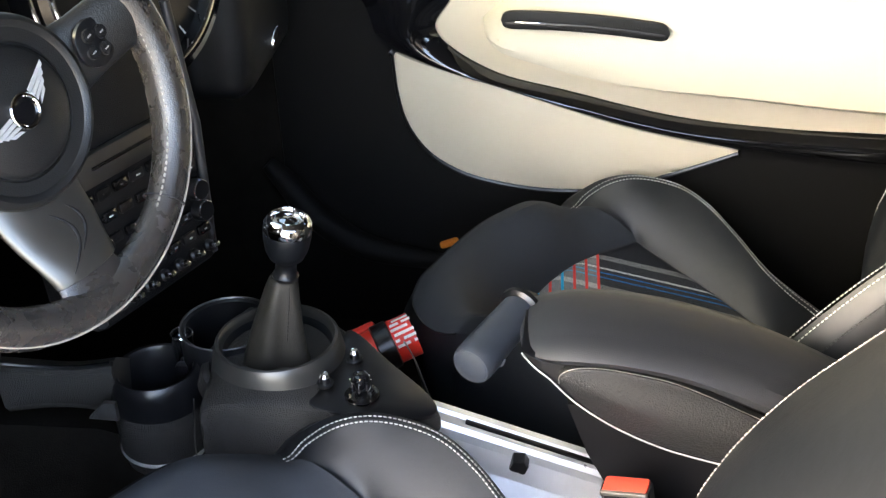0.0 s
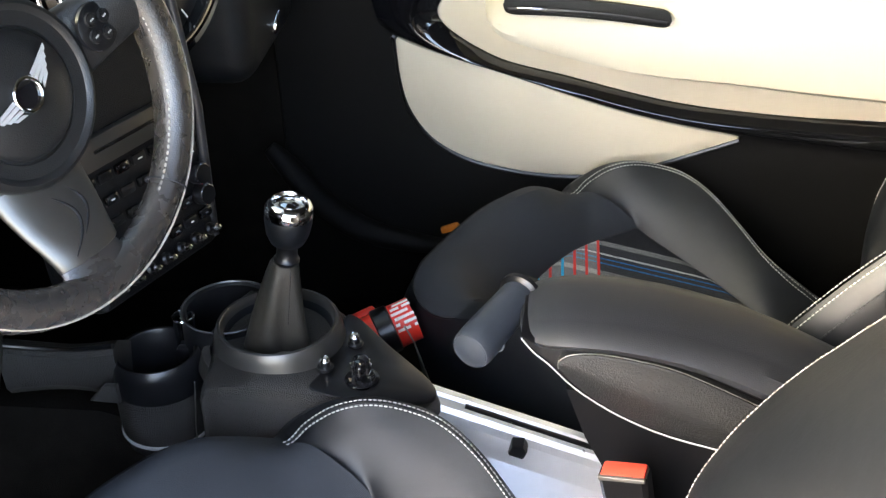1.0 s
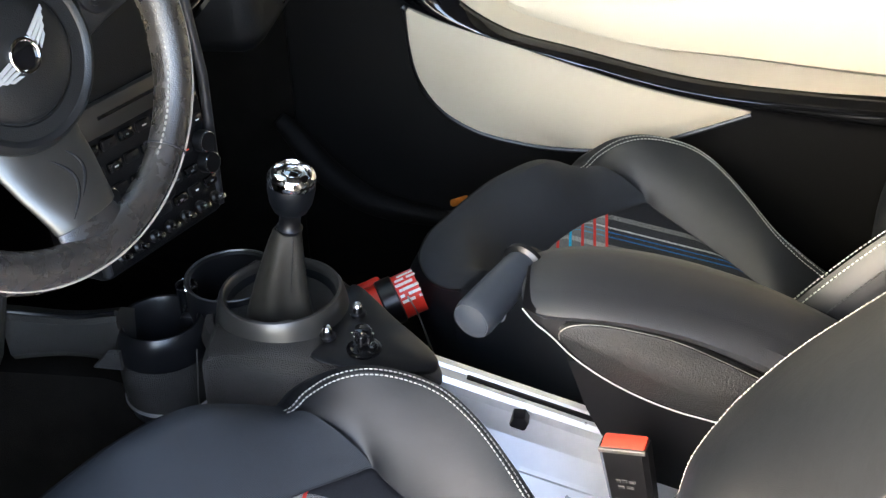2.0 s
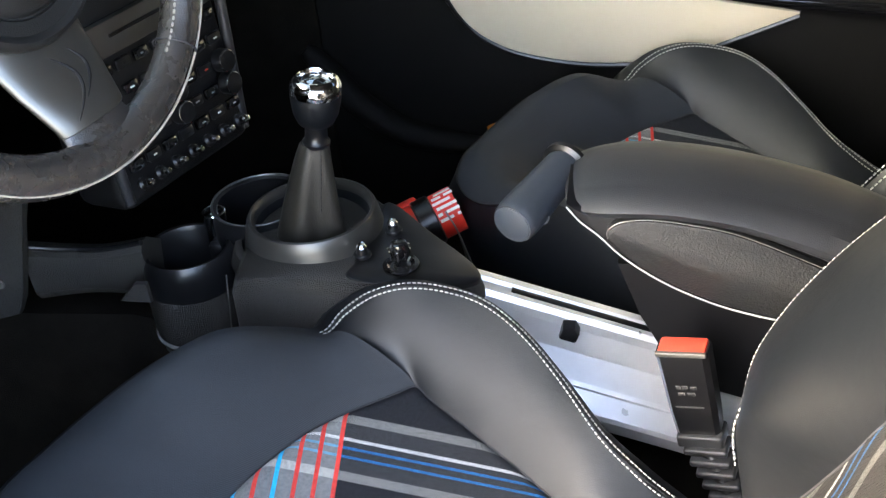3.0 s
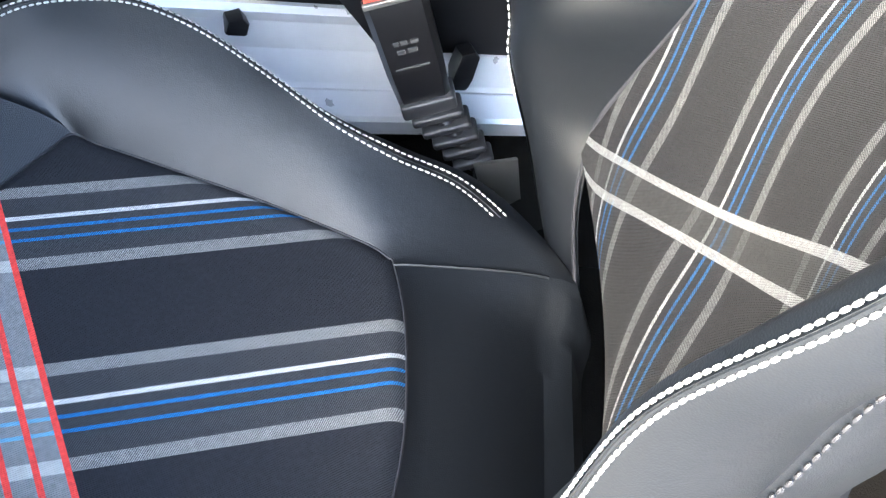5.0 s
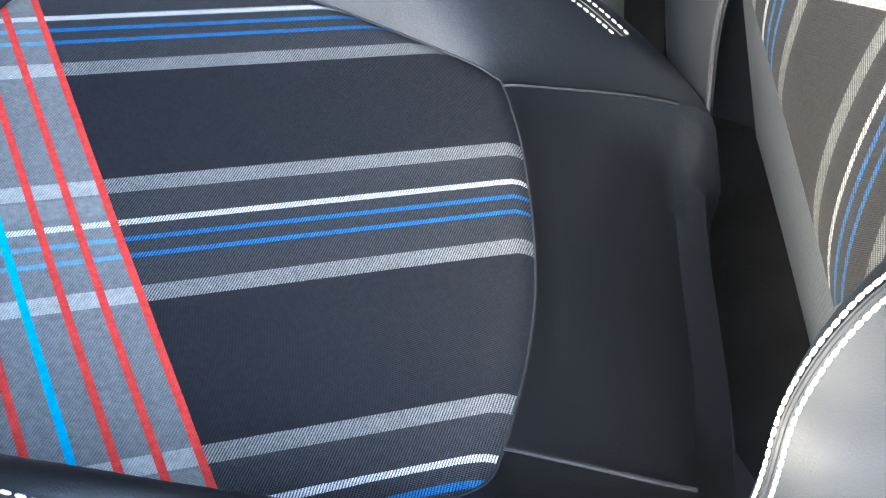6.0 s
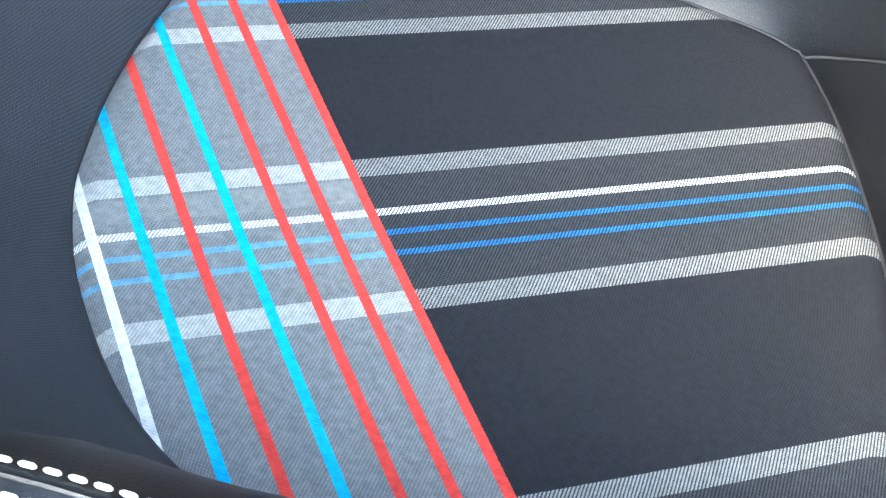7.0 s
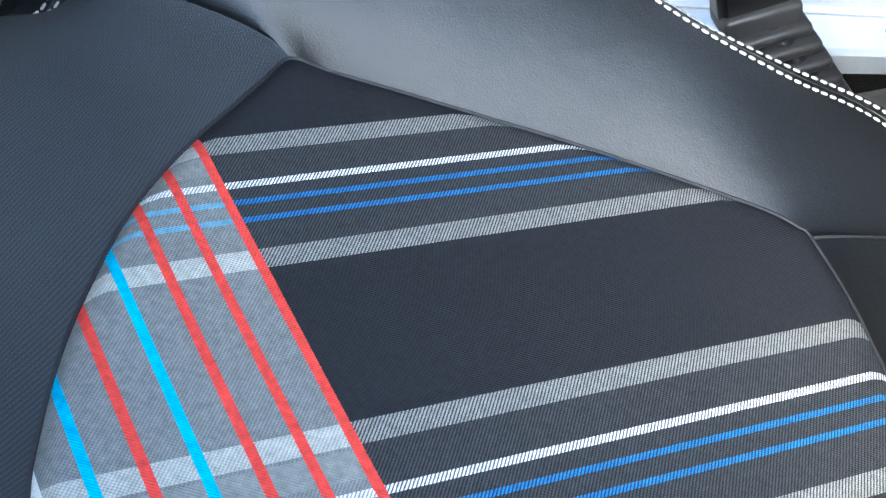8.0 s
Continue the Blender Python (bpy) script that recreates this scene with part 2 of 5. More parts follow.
def spline(points, n, closed=False):
    """n places along a Catmull-Rom curve."""
    p = [Vector(q) for q in points]
    segs = len(p) if closed else len(p) - 1
    out = []
    for i in range(n):
        u = i / (n if closed else n - 1) * segs
        k = min(int(u), segs - 1)
        f = u - k
        if closed:
            a, b, c, d = p[k - 1], p[k], p[(k + 1) % len(p)], p[(k + 2) % len(p)]
        else:
            a, b, c, d = p[max(k - 1, 0)], p[k], p[k + 1], p[min(k + 2, len(p) - 1)]
        out.append(0.5 * ((2 * b) + (c - a) * f + (2 * a - 5 * b + 4 * c - d) * f * f + (3 * b - a - 3 * c + d) * f ** 3))
    return out


def loft(rings, ring_closed=True, caps=True, along_closed=False, bm=None):
    bm = bm or bmesh.new()
    rows = [[bm.verts.new(v) for v in r] for r in rings]
    count = len(rows[0])
    pairs = list(zip(rows, rows[1:])) + ([(rows[-1], rows[0])] if along_closed else [])
    for a, b in pairs:
        for k in range(count if ring_closed else count - 1):
            j = (k + 1) % count
            bm.faces.new((a[k], a[j], b[j], b[k]))
    if caps and ring_closed and not along_closed:
        bm.faces.new(rows[0])
        bm.faces.new(rows[-1])
    return bm


def tube(path, radius, n=12, closed=False, bm=None, flat=1.0, caps=True):
    """A round bar along a path; radius: a number or one per place."""
    path = [Vector(p) for p in path]
    radii = radius if isinstance(radius, (list, tuple)) else [radius] * len(path)
    count = len(path)
    rings, side = [], None
    for i, p in enumerate(path):
        if closed:
            t = path[(i + 1) % count] - path[i - 1]
        else:
            t = path[min(i + 1, count - 1)] - path[max(i - 1, 0)]
        t.normalize()
        if side is None:
            side = t.orthogonal().normalized() if abs(t.z) > 0.95 else t.cross(Vector((0, 0, 1))).normalized()
        side = (side - t * side.dot(t)).normalized()
        up = t.cross(side)
        rings.append([p + radii[i] * (math.cos(a) * side + flat * math.sin(a) * up) for a in [2 * math.pi * k / n for k in range(n)]])
    return loft(rings, True, caps, closed, bm)


def lathe(profile, at, axis=(0, 0, 1), n=40, bm=None, caps=False):
    """A turned shape: profile of (radius, height) along the axis from at."""
    axis = Vector(axis).normalized()
    u = axis.orthogonal().normalized()
    v = axis.cross(u)
    at = Vector(at)
    rings = [[at + axis * h + r * (math.cos(a) * u + math.sin(a) * v) for a in [2 * math.pi * k / n for k in range(n)]] for r, h in profile]
    return loft(rings, True, caps, False, bm)


def box(size, at, turn=None, bevel=0.004, segments=2, bm=None):
    """A block with rounded edges."""
    own = bmesh.new()
    bmesh.ops.create_cube(own, size=1.0)
    bmesh.ops.scale(own, vec=size, verts=own.verts)
    if bevel:
        bmesh.ops.bevel(own, geom=own.edges[:], offset=min(bevel, min(size) * 0.45), segments=segments, affect="EDGES", profile=0.5)
    m = Matrix.Translation(at) @ (turn.to_4x4() if turn else Matrix.Identity(4))
    bmesh.ops.transform(own, matrix=m, verts=own.verts)
    if bm is None:
        return own
    me = bpy.data.meshes.new("join")
    own.to_mesh(me)
    own.free()
    bm.from_mesh(me)
    bpy.data.meshes.remove(me)
    return bm


def slab(outline, normal, depth, bevel=0.003, segments=2):
    """A plate: a closed outline pulled along a direction, with a rounded front edge."""
    bm = bmesh.new()
    low = [bm.verts.new(v) for v in outline]
    face = bm.faces.new(low)
    res = bmesh.ops.extrude_face_region(bm, geom=[face])
    top = [g for g in res["geom"] if isinstance(g, bmesh.types.BMVert)]
    bmesh.ops.translate(bm, verts=top, vec=Vector(normal).normalized() * depth)
    if bevel:
        edges = [e for e in bm.edges if all(v in set(top) for v in e.verts)]
        bmesh.ops.bevel(bm, geom=edges, offset=bevel, segments=segments, affect="EDGES", profile=0.5)
    return bm


def stitches(path, step=0.0055, length=0.0041, radius=0.00078, lift=(0, 0, 0), bm=None):
    """Short threads laid along a path."""
    bm = bm or bmesh.new()
    path = [Vector(p) for p in path]
    run, target = 0.0, 0.0
    for a, b in zip(path, path[1:]):
        d = (b - a).length
        while d > 1e-9 and target <= run + d:
            q = a + (b - a) * ((target - run) / d) + Vector(lift)
            t = (b - a).normalized()
            tube([q - t * length * 0.5, q - t * length * 0.3, q + t * length * 0.3, q + t * length * 0.5], [radius * 0.4, radius, radius, radius * 0.4], 6, bm=bm)
            target += step
        run += d
    return bm

# ---- cabin shell ----
FLOOR_Z = 0.06
floor_bm = box((2.75, 1.52, 0.05), (0.1, 0.02, FLOOR_Z - 0.025), bevel=0.0)
single("floor", floor_bm, CARPET, "dark worn carpet on the cabin floor", "floor", "structure")
single("ground", box((60, 60, 0.1), (0, 0, -0.35), bevel=0.0), material("pale_paving", (0.33, 0.31, 0.28), 0.9, grain=0.8, grain_size=60, vary=0.2), "pale sunlit paving under the car", "ground", "structure")
single("firewall", box((0.06, 1.5, 0.9), (-1.25, 0.02, 0.5), bevel=0.01), CARPET, "dark carpeted bulkhead ahead of the footwells", "bulkhead", "structure")
# Unseen roof, added to keep the sky's light off the seats.
single("roof", box((2.0, 1.46, 0.05), (0.46, -0.07, 1.27), bevel=0.02), HEADLINER, "unseen dark roof added over the seats to block skylight", "roof", "structure")
single("wall_right", box((0.7, 0.05, 0.75), (-0.95, 0.69, 0.42), bevel=0.01), CARPET, "dark trim beside the passenger footwell", "wall", "structure")
# Unseen quarter wall, added to shut out light from the rear right.
single("wall_quarter", box((0.6, 0.05, 1.2), (1.2, 0.69, 0.65), bevel=0.01), CARPET, "unseen dark wall added behind the passenger door against stray light", "wall", "structure")
# Unseen wall ahead of the doorway, added to hold the sun off the cushion.
single("wall_left", box((0.66, 0.05, 0.85), (-0.985, -0.69, 0.425), bevel=0.01), CARPET, "unseen dark wall added to shade the cushion from the sun", "wall", "structure")
single("windscreen_pillar", tube([(-0.95, 0.66, 0.85), (-0.55, 0.64, 1.25)], 0.035, 12), DASH, "dark windscreen pillar", "pillar", "structure")
single("windscreen_pillar", tube([(-0.95, -0.66, 0.85), (-0.55, -0.64, 1.25)], 0.035, 12), DASH, "dark windscreen pillar", "pillar", "structure")
# Unseen pane, added to weaken the light that comes from the front.
single("windscreen", slab([Vector((-1.02, -0.64, 0.86)), Vector((-1.02, 0.66, 0.86)), Vector((-0.53, 0.63, 1.27)), Vector((-0.53, -0.61, 1.27))], Vector((-0.41, 0, 0.49)).normalized(), 0.006, 0.001), TINTED, "unseen tinted pane added over the dashboard to cut the light", "windscreen", "structure")
# Unseen rear wall, added to keep the cabin's back end dark.
single("wall_rear", box((0.05, 1.5, 1.0), (1.45, 0.05, 0.55), bevel=0.01), CARPET, "unseen dark wall added behind the seats against stray light", "wall", "structure")
single("sill", box((2.4, 0.14, 0.16), (0.0, -0.74, 0.07), bevel=0.03, segments=4), PLASTIC, "black plastic door sill under the open doorway", "sill", "structure")

# Unseen opaque panes, added to stop light entering at the sides and rear.
single("dark_pane_1", box((1.9, 0.012, 0.53), (0.055, 0.675, 1.0), bevel=0.002), GLOSS, "opaque dark pane added above the passenger door to block light", "window", "structure")
single("dark_pane_2", box((0.9, 0.012, 0.53), (1.01, -0.805, 0.98), bevel=0.002), GLOSS, "opaque dark pane added behind the open doorway to block light", "window", "structure")
single("dark_pane_3", box((0.012, 1.3, 0.3), (1.44, 0.02, 1.14), bevel=0.002), GLOSS, "opaque dark pane added at the rear to block light", "window", "structure")
# ---- passenger door ----
DOOR_Y = 0.645
door = thing("door_1", (0.0, DOOR_Y + 0.02, 0.2), "closed passenger door with cream panels and gloss black band", "door", kind="structure")


def on_door(points, y):
    return [Vector((x, y, z)) for x, z in points]


def strip(low, high, y_edge, y_mid, n=60, m=10):
    """A band between two curves on the door that swells towards the cabin."""
    a, b = spline(on_door(low, y_edge), n), spline(on_door(high, y_edge), n)
    rings = []
    for p, q in zip(a, b):
        ring = []
        for k in range(m + 1):
            f = k / m
            v = p.lerp(q, f)
            v.y = y_edge + (y_mid - y_edge) * math.sin(math.pi * f)
            ring.append(v)
        ring += [Vector((q.x, y_edge + 0.015, q.z)), Vector((p.x, y_edge + 0.015, p.z))]
        rings.append(ring)
    return loft(rings)


part("panel", slab(on_door([(-0.62, 0.03), (-0.62, 0.66), (-0.5, 0.74), (1.0, 0.74), (1.0, 0.03)], DOOR_Y + 0.04), (0, -1, 0), 0.035, 0.01), DOORLOW, door, "dark grained lower door moulding")
GL_OUT = [(-0.56, 0.74), (-0.477, 0.607), (-0.441, 0.531), (-0.295, 0.480), (-0.107, 0.415), (0.062, 0.379), (0.273, 0.353), (0.6, 0.335)]
GL_IN = [(-0.30, 0.74), (-0.345, 0.62), (-0.372, 0.560), (-0.295, 0.502), (-0.189, 0.472), (-0.027, 0.432), (0.134, 0.414), (0.266, 0.405), (0.6, 0.385)]
part("gloss_band", strip(GL_OUT, GL_IN, DOOR_Y, DOOR_Y - 0.022), GLOSS, door, "gloss black curved trim band")
LOW = [(-0.436, 0.525), (-0.432, 0.470), (-0.422, 0.424), (-0.399, 0.383), (-0.366, 0.354), (-0.315, 0.331), (-0.23, 0.315), (-0.146, 0.315), (-0.063, 0.333), (0.062, 0.379)]
low_edge = spline(on_door(LOW, DOOR_Y + 0.006), 60)
top_edge = spline(on_door([(0.06, 0.386), (-0.107, 0.424), (-0.295, 0.49), (-0.43, 0.532)], DOOR_Y + 0.006), 30)
part("lower_inlay", slab(low_edge + top_edge, (0, -1, 0), 0.012, 0.004), CREAM, door, "cream inlay in the lower door")
part("inlay_piping", tube(spline(on_door([(-0.441, 0.53)] + [(x, z - 0.004) for x, z in LOW], DOOR_Y), 80), 0.0045, 8), SMOOTH, door, "black piping round the cream inlay")
UP = [(-0.30, 0.74), (-0.345, 0.62), (-0.372, 0.560), (-0.295, 0.502), (-0.189, 0.472), (-0.027, 0.432), (0.134, 0.414), (0.266, 0.408), (0.6, 0.39)]
part("upper_pad", slab(spline(on_door(UP, DOOR_Y + 0.01), 60) + on_door([(1.0, 0.39), (1.0, 0.74)], DOOR_Y + 0.01), (0, -1, 0), 0.012, 0.004), CREAM, door, "cream padded upper door panel")
# padded armrest: swelling body with a flat-topped lip
lip_low = spline(on_door([(-0.304, 0.578), (-0.266, 0.548), (-0.11, 0.503), (0.044, 0.484), (0.249, 0.461), (0.6, 0.44)], 0), 50)
lip_top = spline(on_door([(-0.305, 0.583), (-0.262, 0.615), (-0.16, 0.64), (0.0, 0.66), (0.249, 0.675), (0.6, 0.68)], 0), 50)
rings = []
for k, (p, q) in enumerate(zip(lip_low, lip_top)):
    grow = min(1.0, k / 9) ** 0.5
    ring = []
    for f, d in ((0, 0.0), (0.0, 0.035), (0.012, 0.052), (0.05, 0.063), (0.2, 0.066), (0.4, 0.060), (0.6, 0.046), (0.8, 0.03), (1, 0.012)):
        v = p.lerp(q, f)
        ring.append(Vector((v.x, DOOR_Y - 0.004 - d * grow, v.z)))
    ring += [Vector((q.x, DOOR_Y, q.z)), Vector((p.x, DOOR_Y, p.z))]
    rings.append(ring)
armpad = part("armrest_pad", loft(rings), PALE, door, "pale padded armrest with a stitched seam")
slot_path = spline([(-0.276, DOOR_Y - 0.044, 0.598), (-0.2, DOOR_Y - 0.052, 0.599), (-0.12, DOOR_Y - 0.052, 0.592), (-0.048, DOOR_Y - 0.050, 0.581)], 48)
half = [0.0005 + 0.0125 * math.sqrt(max(0.0, 1 - (1 - min(1.0, min(k, 47 - k) / 5)) ** 2)) for k in range(48)]
outline = [p + Vector((0, -0.006, h)) for p, h in zip(slot_path, half)] + [p + Vector((0, -0.006, -h)) for p, h in reversed(list(zip(slot_path, half)))]
# No recess is cut: dark plates on the pad give the slot's shade.
part("slot_plate", slab(outline, (0, -1, 0), 0.006, 0.002), DASH, armpad, "dark plate standing in for the shaded pull recess")
part("slot_strip", slab([p + Vector((0.0, -0.0112, -0.002)) + (p - slot_path[24]) * -0.06 for p in slot_path] + [p + Vector((0, -0.0112, -0.009)) + (p - slot_path[24]) * -0.06 for p in reversed(slot_path)], (0, -1, 0), 0.002, 0.0005), SMOOTH, armpad)
part("release_lever", tube(spline([(-0.255, DOOR_Y - 0.063, 0.598), (-0.235, DOOR_Y - 0.068, 0.599), (-0.215, DOOR_Y - 0.064, 0.597)], 10), 0.0014, 8), CHROME, armpad, "small chrome release lever")
# A faint curved sheen on the lower door, shaped in as a ridge.
part("sheen_ridge", tube(spline([(-0.640, 0.638, 0.35), (-0.612, 0.636, 0.318), (-0.570, 0.634, 0.262), (-0.503, 0.634, 0.212), (-0.42, 0.636, 0.190), (-0.3, 0.64, 0.172)], 40), [0.004 + 0.018 * math.sin(math.pi * min(1.0, 0.08 + 0.92 * k / 39)) ** 0.7 for k in range(40)], 12), DOORLOW, door, "dark ridge added low on the door for a faint sheen")
seam_path = [Vector((p.x, DOOR_Y - 0.062, p.z + 0.018)) for p in lip_low[8:]]
part("seam", tube(seam_path, 0.0012, 6), CREAM, armpad)

# ---- dashboard ----
dash = thing("dashboard", (-0.95, 0.0, 0.3), "dark grained dashboard behind the steering wheel", "dashboard")
prof = [(-1.2, 0.92), (-0.95, 0.93), (-0.8, 0.90), (-0.72, 0.84), (-0.70, 0.76), (-0.72, 0.68), (-0.78, 0.62), (-0.95, 0.56), (-1.2, 0.54)]
rings = []
for y in (-0.66, -0.6, -0.3, 0.0, 0.14, 0.22, 0.3, 0.6, 0.64):
    e = (0.02 if abs(y) > 0.62 else 0.0) + (0.06 if 0.1 < y < 0.35 else 0.0)
    rings.append([Vector((x - e, y, z)) for x, z in prof])
part("dash_body", loft(rings), DASH, dash)
glove = part("glovebox_lid", box((0.2, 0.25, 0.26), (-0.672, 0.5, 0.69), bevel=0.035, segments=5), DASH, dash, "dark rounded glovebox lid")
# A white patch of reflected light on the dash, shaped in as a chrome drop.
part("bright_drop", slab(spline([(-0.577, 0.494, 0.592), (-0.575, 0.496, 0.606), (-0.574, 0.508, 0.616), (-0.574, 0.519, 0.615), (-0.576, 0.513, 0.600), (-0.577, 0.503, 0.592)], 30, True), (1, 0, 0), 0.007, 0.001), CHROME, glove, "small chrome drop put in for a white reflection")
# Unseen wall, added to cut daylight that would enter behind the driver's seat.
single("wall_side", box((0.9, 0.05, 0.7), (1.01, -0.82, 0.36), bevel=0.02), CARPET, "unseen dark wall added behind the doorway to darken the rear", "wall", "structure")

# ---- front seats ----
BANK, SLOPE = 0.18, -0.24


def pan(x, y):
    v = y + 0.345
    return 0.33 + SLOPE * (x + 0.4) + BANK * v + 0.1 * v * v


# outline of the check insert and, beside each place, the crest of the roll round it and how round the roll is there
RIM = [
    ((-0.507, -0.365), (-0.615, -0.392, 0.433), 0.9), ((-0.503, -0.322), (-0.617, -0.330, 0.428), 0.9),
    ((-0.493, -0.293), (-0.602, -0.285, 0.425), 0.9), ((-0.477, -0.260), (-0.580, -0.243, 0.428), 0.9),
    ((-0.456, -0.227), (-0.545, -0.198, 0.436), 0.9), ((-0.436, -0.201), (-0.508, -0.153, 0.432), 0.9),
    ((-0.409, -0.175), (-0.470, -0.113, 0.405), 0.8), ((-0.385, -0.156), (-0.443, -0.090, 0.385), 0.9),
    ((-0.366, -0.141), (-0.423, -0.080, 0.402), 0.9), ((-0.351, -0.130), (-0.395, -0.077, 0.422), 0.85),
    ((-0.337, -0.140), (-0.362, -0.075, 0.431), 0.75), ((-0.312, -0.156), (-0.325, -0.077, 0.429), 0.65),
    ((-0.280, -0.177), (-0.286, -0.089, 0.422), 0.55), ((-0.250, -0.197), (-0.250, -0.112, 0.405), 0.5),
    ((-0.220, -0.219), (-0.215, -0.144, 0.379), 0.4), ((-0.192, -0.241), (-0.178, -0.186, 0.350), 0.4),
    ((-0.177, -0.254), (-0.144, -0.210, 0.327), 0.4), ((-0.170, -0.264), (-0.098, -0.236, 0.296), 0.3),
    ((-0.168, -0.271), (-0.066, -0.300, 0.256), 0.0), ((-0.174, -0.308), (-0.082, -0.328, 0.224), -0.7),
    ((-0.185, -0.346), (-0.098, -0.365, 0.208), -0.8), ((-0.200, -0.388), (-0.120, -0.418, 0.200), -0.8),
    ((-0.216, -0.423), (-0.136, -0.454, 0.200), -0.8), ((-0.238, -0.460), (-0.158, -0.493, 0.208), -0.7),
    ((-0.264, -0.496), (-0.184, -0.535, 0.240), -0.2), ((-0.281, -0.512), (-0.200, -0.562, 0.264), 0.3),
    ((-0.310, -0.515), (-0.255, -0.570, 0.277), 0.3), ((-0.348, -0.510), (-0.310, -0.574, 0.306), 0.3),
    ((-0.385, -0.505), (-0.365, -0.568, 0.342), 0.3), ((-0.425, -0.493), (-0.425, -0.556, 0.386), 0.3),
    ((-0.468, -0.468), (-0.502, -0.534, 0.450), 0.5), ((-0.498, -0.420), (-0.580, -0.468, 0.447), 0.8),
]
STEP = 6
# where the parts of the roll begin and end, as places in the outline
WEDGE, BOLSTER, REAR, OUTER, OUTER_END = 9 * STEP, 7 * STEP, 18 * STEP, 24 * STEP, 30 * STEP + 4
TAPER = 8
SHAPE = {}


def take_shape(raised, short):
    """Seam and crest of the cushion; raised: how much higher the roll stands on the side of its outer bolster; short: how much less the front roll reaches forward."""
    count = len(RIM) * STEP
    SHAPE["inner"] = spline([(x, y, 0) for (x, y), _, _ in RIM], count, True)
    crest = []
    for k, ((x, y), c, _) in enumerate(RIM):
        less = short if k <= 5 or k >= 30 else 0.0
        crest.append((c[0] + (x - c[0]) * less, c[1] + (y - c[1]) * less, c[2] + (raised if 24 <= k <= 29 else 0.5 * raised if k == 30 else 0.0)))
    SHAPE["crest"] = spline(crest, count, True)
    high = [p.z for p in SHAPE["crest"]]
    reach = 2 * STEP
    SHAPE["soft"] = [sum(high[(i + d) % count] for d in range(-reach, reach + 1)) / (2 * reach + 1) for i in range(count)]
    SHAPE["round"] = [p.x for p in spline([(r, 0, 0) for _, _, r in RIM], count, True)]


def swell(i, f):
    """A place on the roll, which is domed between its seam and its crest; most of all along the front and the doorway."""
    i %= len(SHAPE["inner"])
    p, c, r = SHAPE["inner"][i].copy(), SHAPE["crest"][i], SHAPE["round"][i]
    p.z = pan(p.x, p.y) - 0.005
    q = p.lerp(c, f)
    outside = max(0.0, min(1.0, (-0.49 - c.y) / 0.04)) * max(0.0, min(1.0, (-0.2 - c.x) / 0.14))
    top = SHAPE["soft"][i] + (c.z - SHAPE["soft"][i]) * f ** 4
    q.z = p.z + (top - p.z) * ((1 - r) * f + r * math.sin(0.5 * math.pi * f)) + 0.026 * outside * math.sin(math.pi * f ** 1.6)
    q.z += (0.001 + 0.006 * min(0.5, r)) * min(1.0, f / 0.06) * (1 - f)
    return q


def cushion_ring(i, start=0.0):
    """From the seam of the insert over the crest and down the outside."""
    i %= len(SHAPE["inner"])
    p, c, r = SHAPE["inner"][i], SHAPE["crest"][i].copy(), SHAPE["round"][i]
    out = Vector((c.x - p.x, c.y - p.y, 0)).normalized()
    ring = [swell(i, start + (1 - start) * k / 12) for k in range(12)]
    wide = 1 + 1.1 * max(0.0, (r - 0.5) / 0.4)
    ring += [c, c + out * 0.009 * wide + Vector((0, 0, -0.002)), c + out * 0.020 * wide + Vector((0, 0, -0.010 * wide)), c + out * 0.027 * wide + Vector((0, 0, -0.05))]
    low = c + out * 0.012
    low.z = 0.17
    ring.append(low)
    return ring


def relax(rings, last, times):
    """Even out the hollows of a soft surface; its edges stay."""
    for _ in range(times):
        old = [[v.copy() for v in ring] for ring in rings]
        for i in range(1, len(rings) - 1):
            for k in range(1, last):
                rings[i][k] = old[i][k] * 0.4 + (old[i - 1][k] + old[i + 1][k] + old[i][k - 1] + old[i][k + 1]) * 0.15
    return rings


# backrest of the passenger's seat
BACK_IN = [(-0.008, 0.24), (-0.006, 0.311), (-0.024, 0.39), (-0.016, 0.437), (0.003, 0.488), (0.033, 0.519), (0.066, 0.553), (0.105, 0.58), (0.148, 0.607), (0.21, 0.65), (0.29, 0.70)]
BACK_OUT = [(-0.215, 0.30), (-0.195, 0.36), (-0.165, 0.415), (-0.125, 0.465), (-0.085, 0.515), (-0.045, 0.56), (-0.01, 0.595), (0.035, 0.635), (0.08, 0.675), (0.14, 0.725), (0.22, 0.785)]
ROWS = 60
B_IN = spline([(x, -0.12, z) for x, z in BACK_IN], ROWS)
B_OUT = spline([(x, -0.58, z) for x, z in BACK_OUT], ROWS)
# inner edge of the backrest's check insert, from the bottom up
BACK_EDGE = [(-0.145, -0.532, 0.346), (-0.118, -0.465, 0.364), (-0.088, -0.392, 0.386), (-0.06, -0.347, 0.410), (-0.028, -0.338, 0.440), (-0.004, -0.336, 0.464), (0.032, -0.328, 0.499), (0.07, -0.326, 0.540), (0.103, -0.322, 0.574), (0.15, -0.322, 0.62), (0.22, -0.335, 0.715)]
B_EDGE = spline(BACK_EDGE, ROWS)


def back_plane(y, z):
    return -0.08 + 0.95 * (z - 0.4) + 0.15 * (y + 0.35)


def back_insert_point(j, f):
    e, o = B_EDGE[j], B_OUT[j]
    y, z = e.y + (-0.572 - e.y) * f, e.z + (o.z + 0.012 - e.z) * f
    sink = 0.03 * max(0.0, -f) / 0.14
    return Vector((back_plane(y, z) + 0.012 + 0.006 * math.sin(math.pi * max(0.0, f)) + sink, y, z - 0.004 - sink))


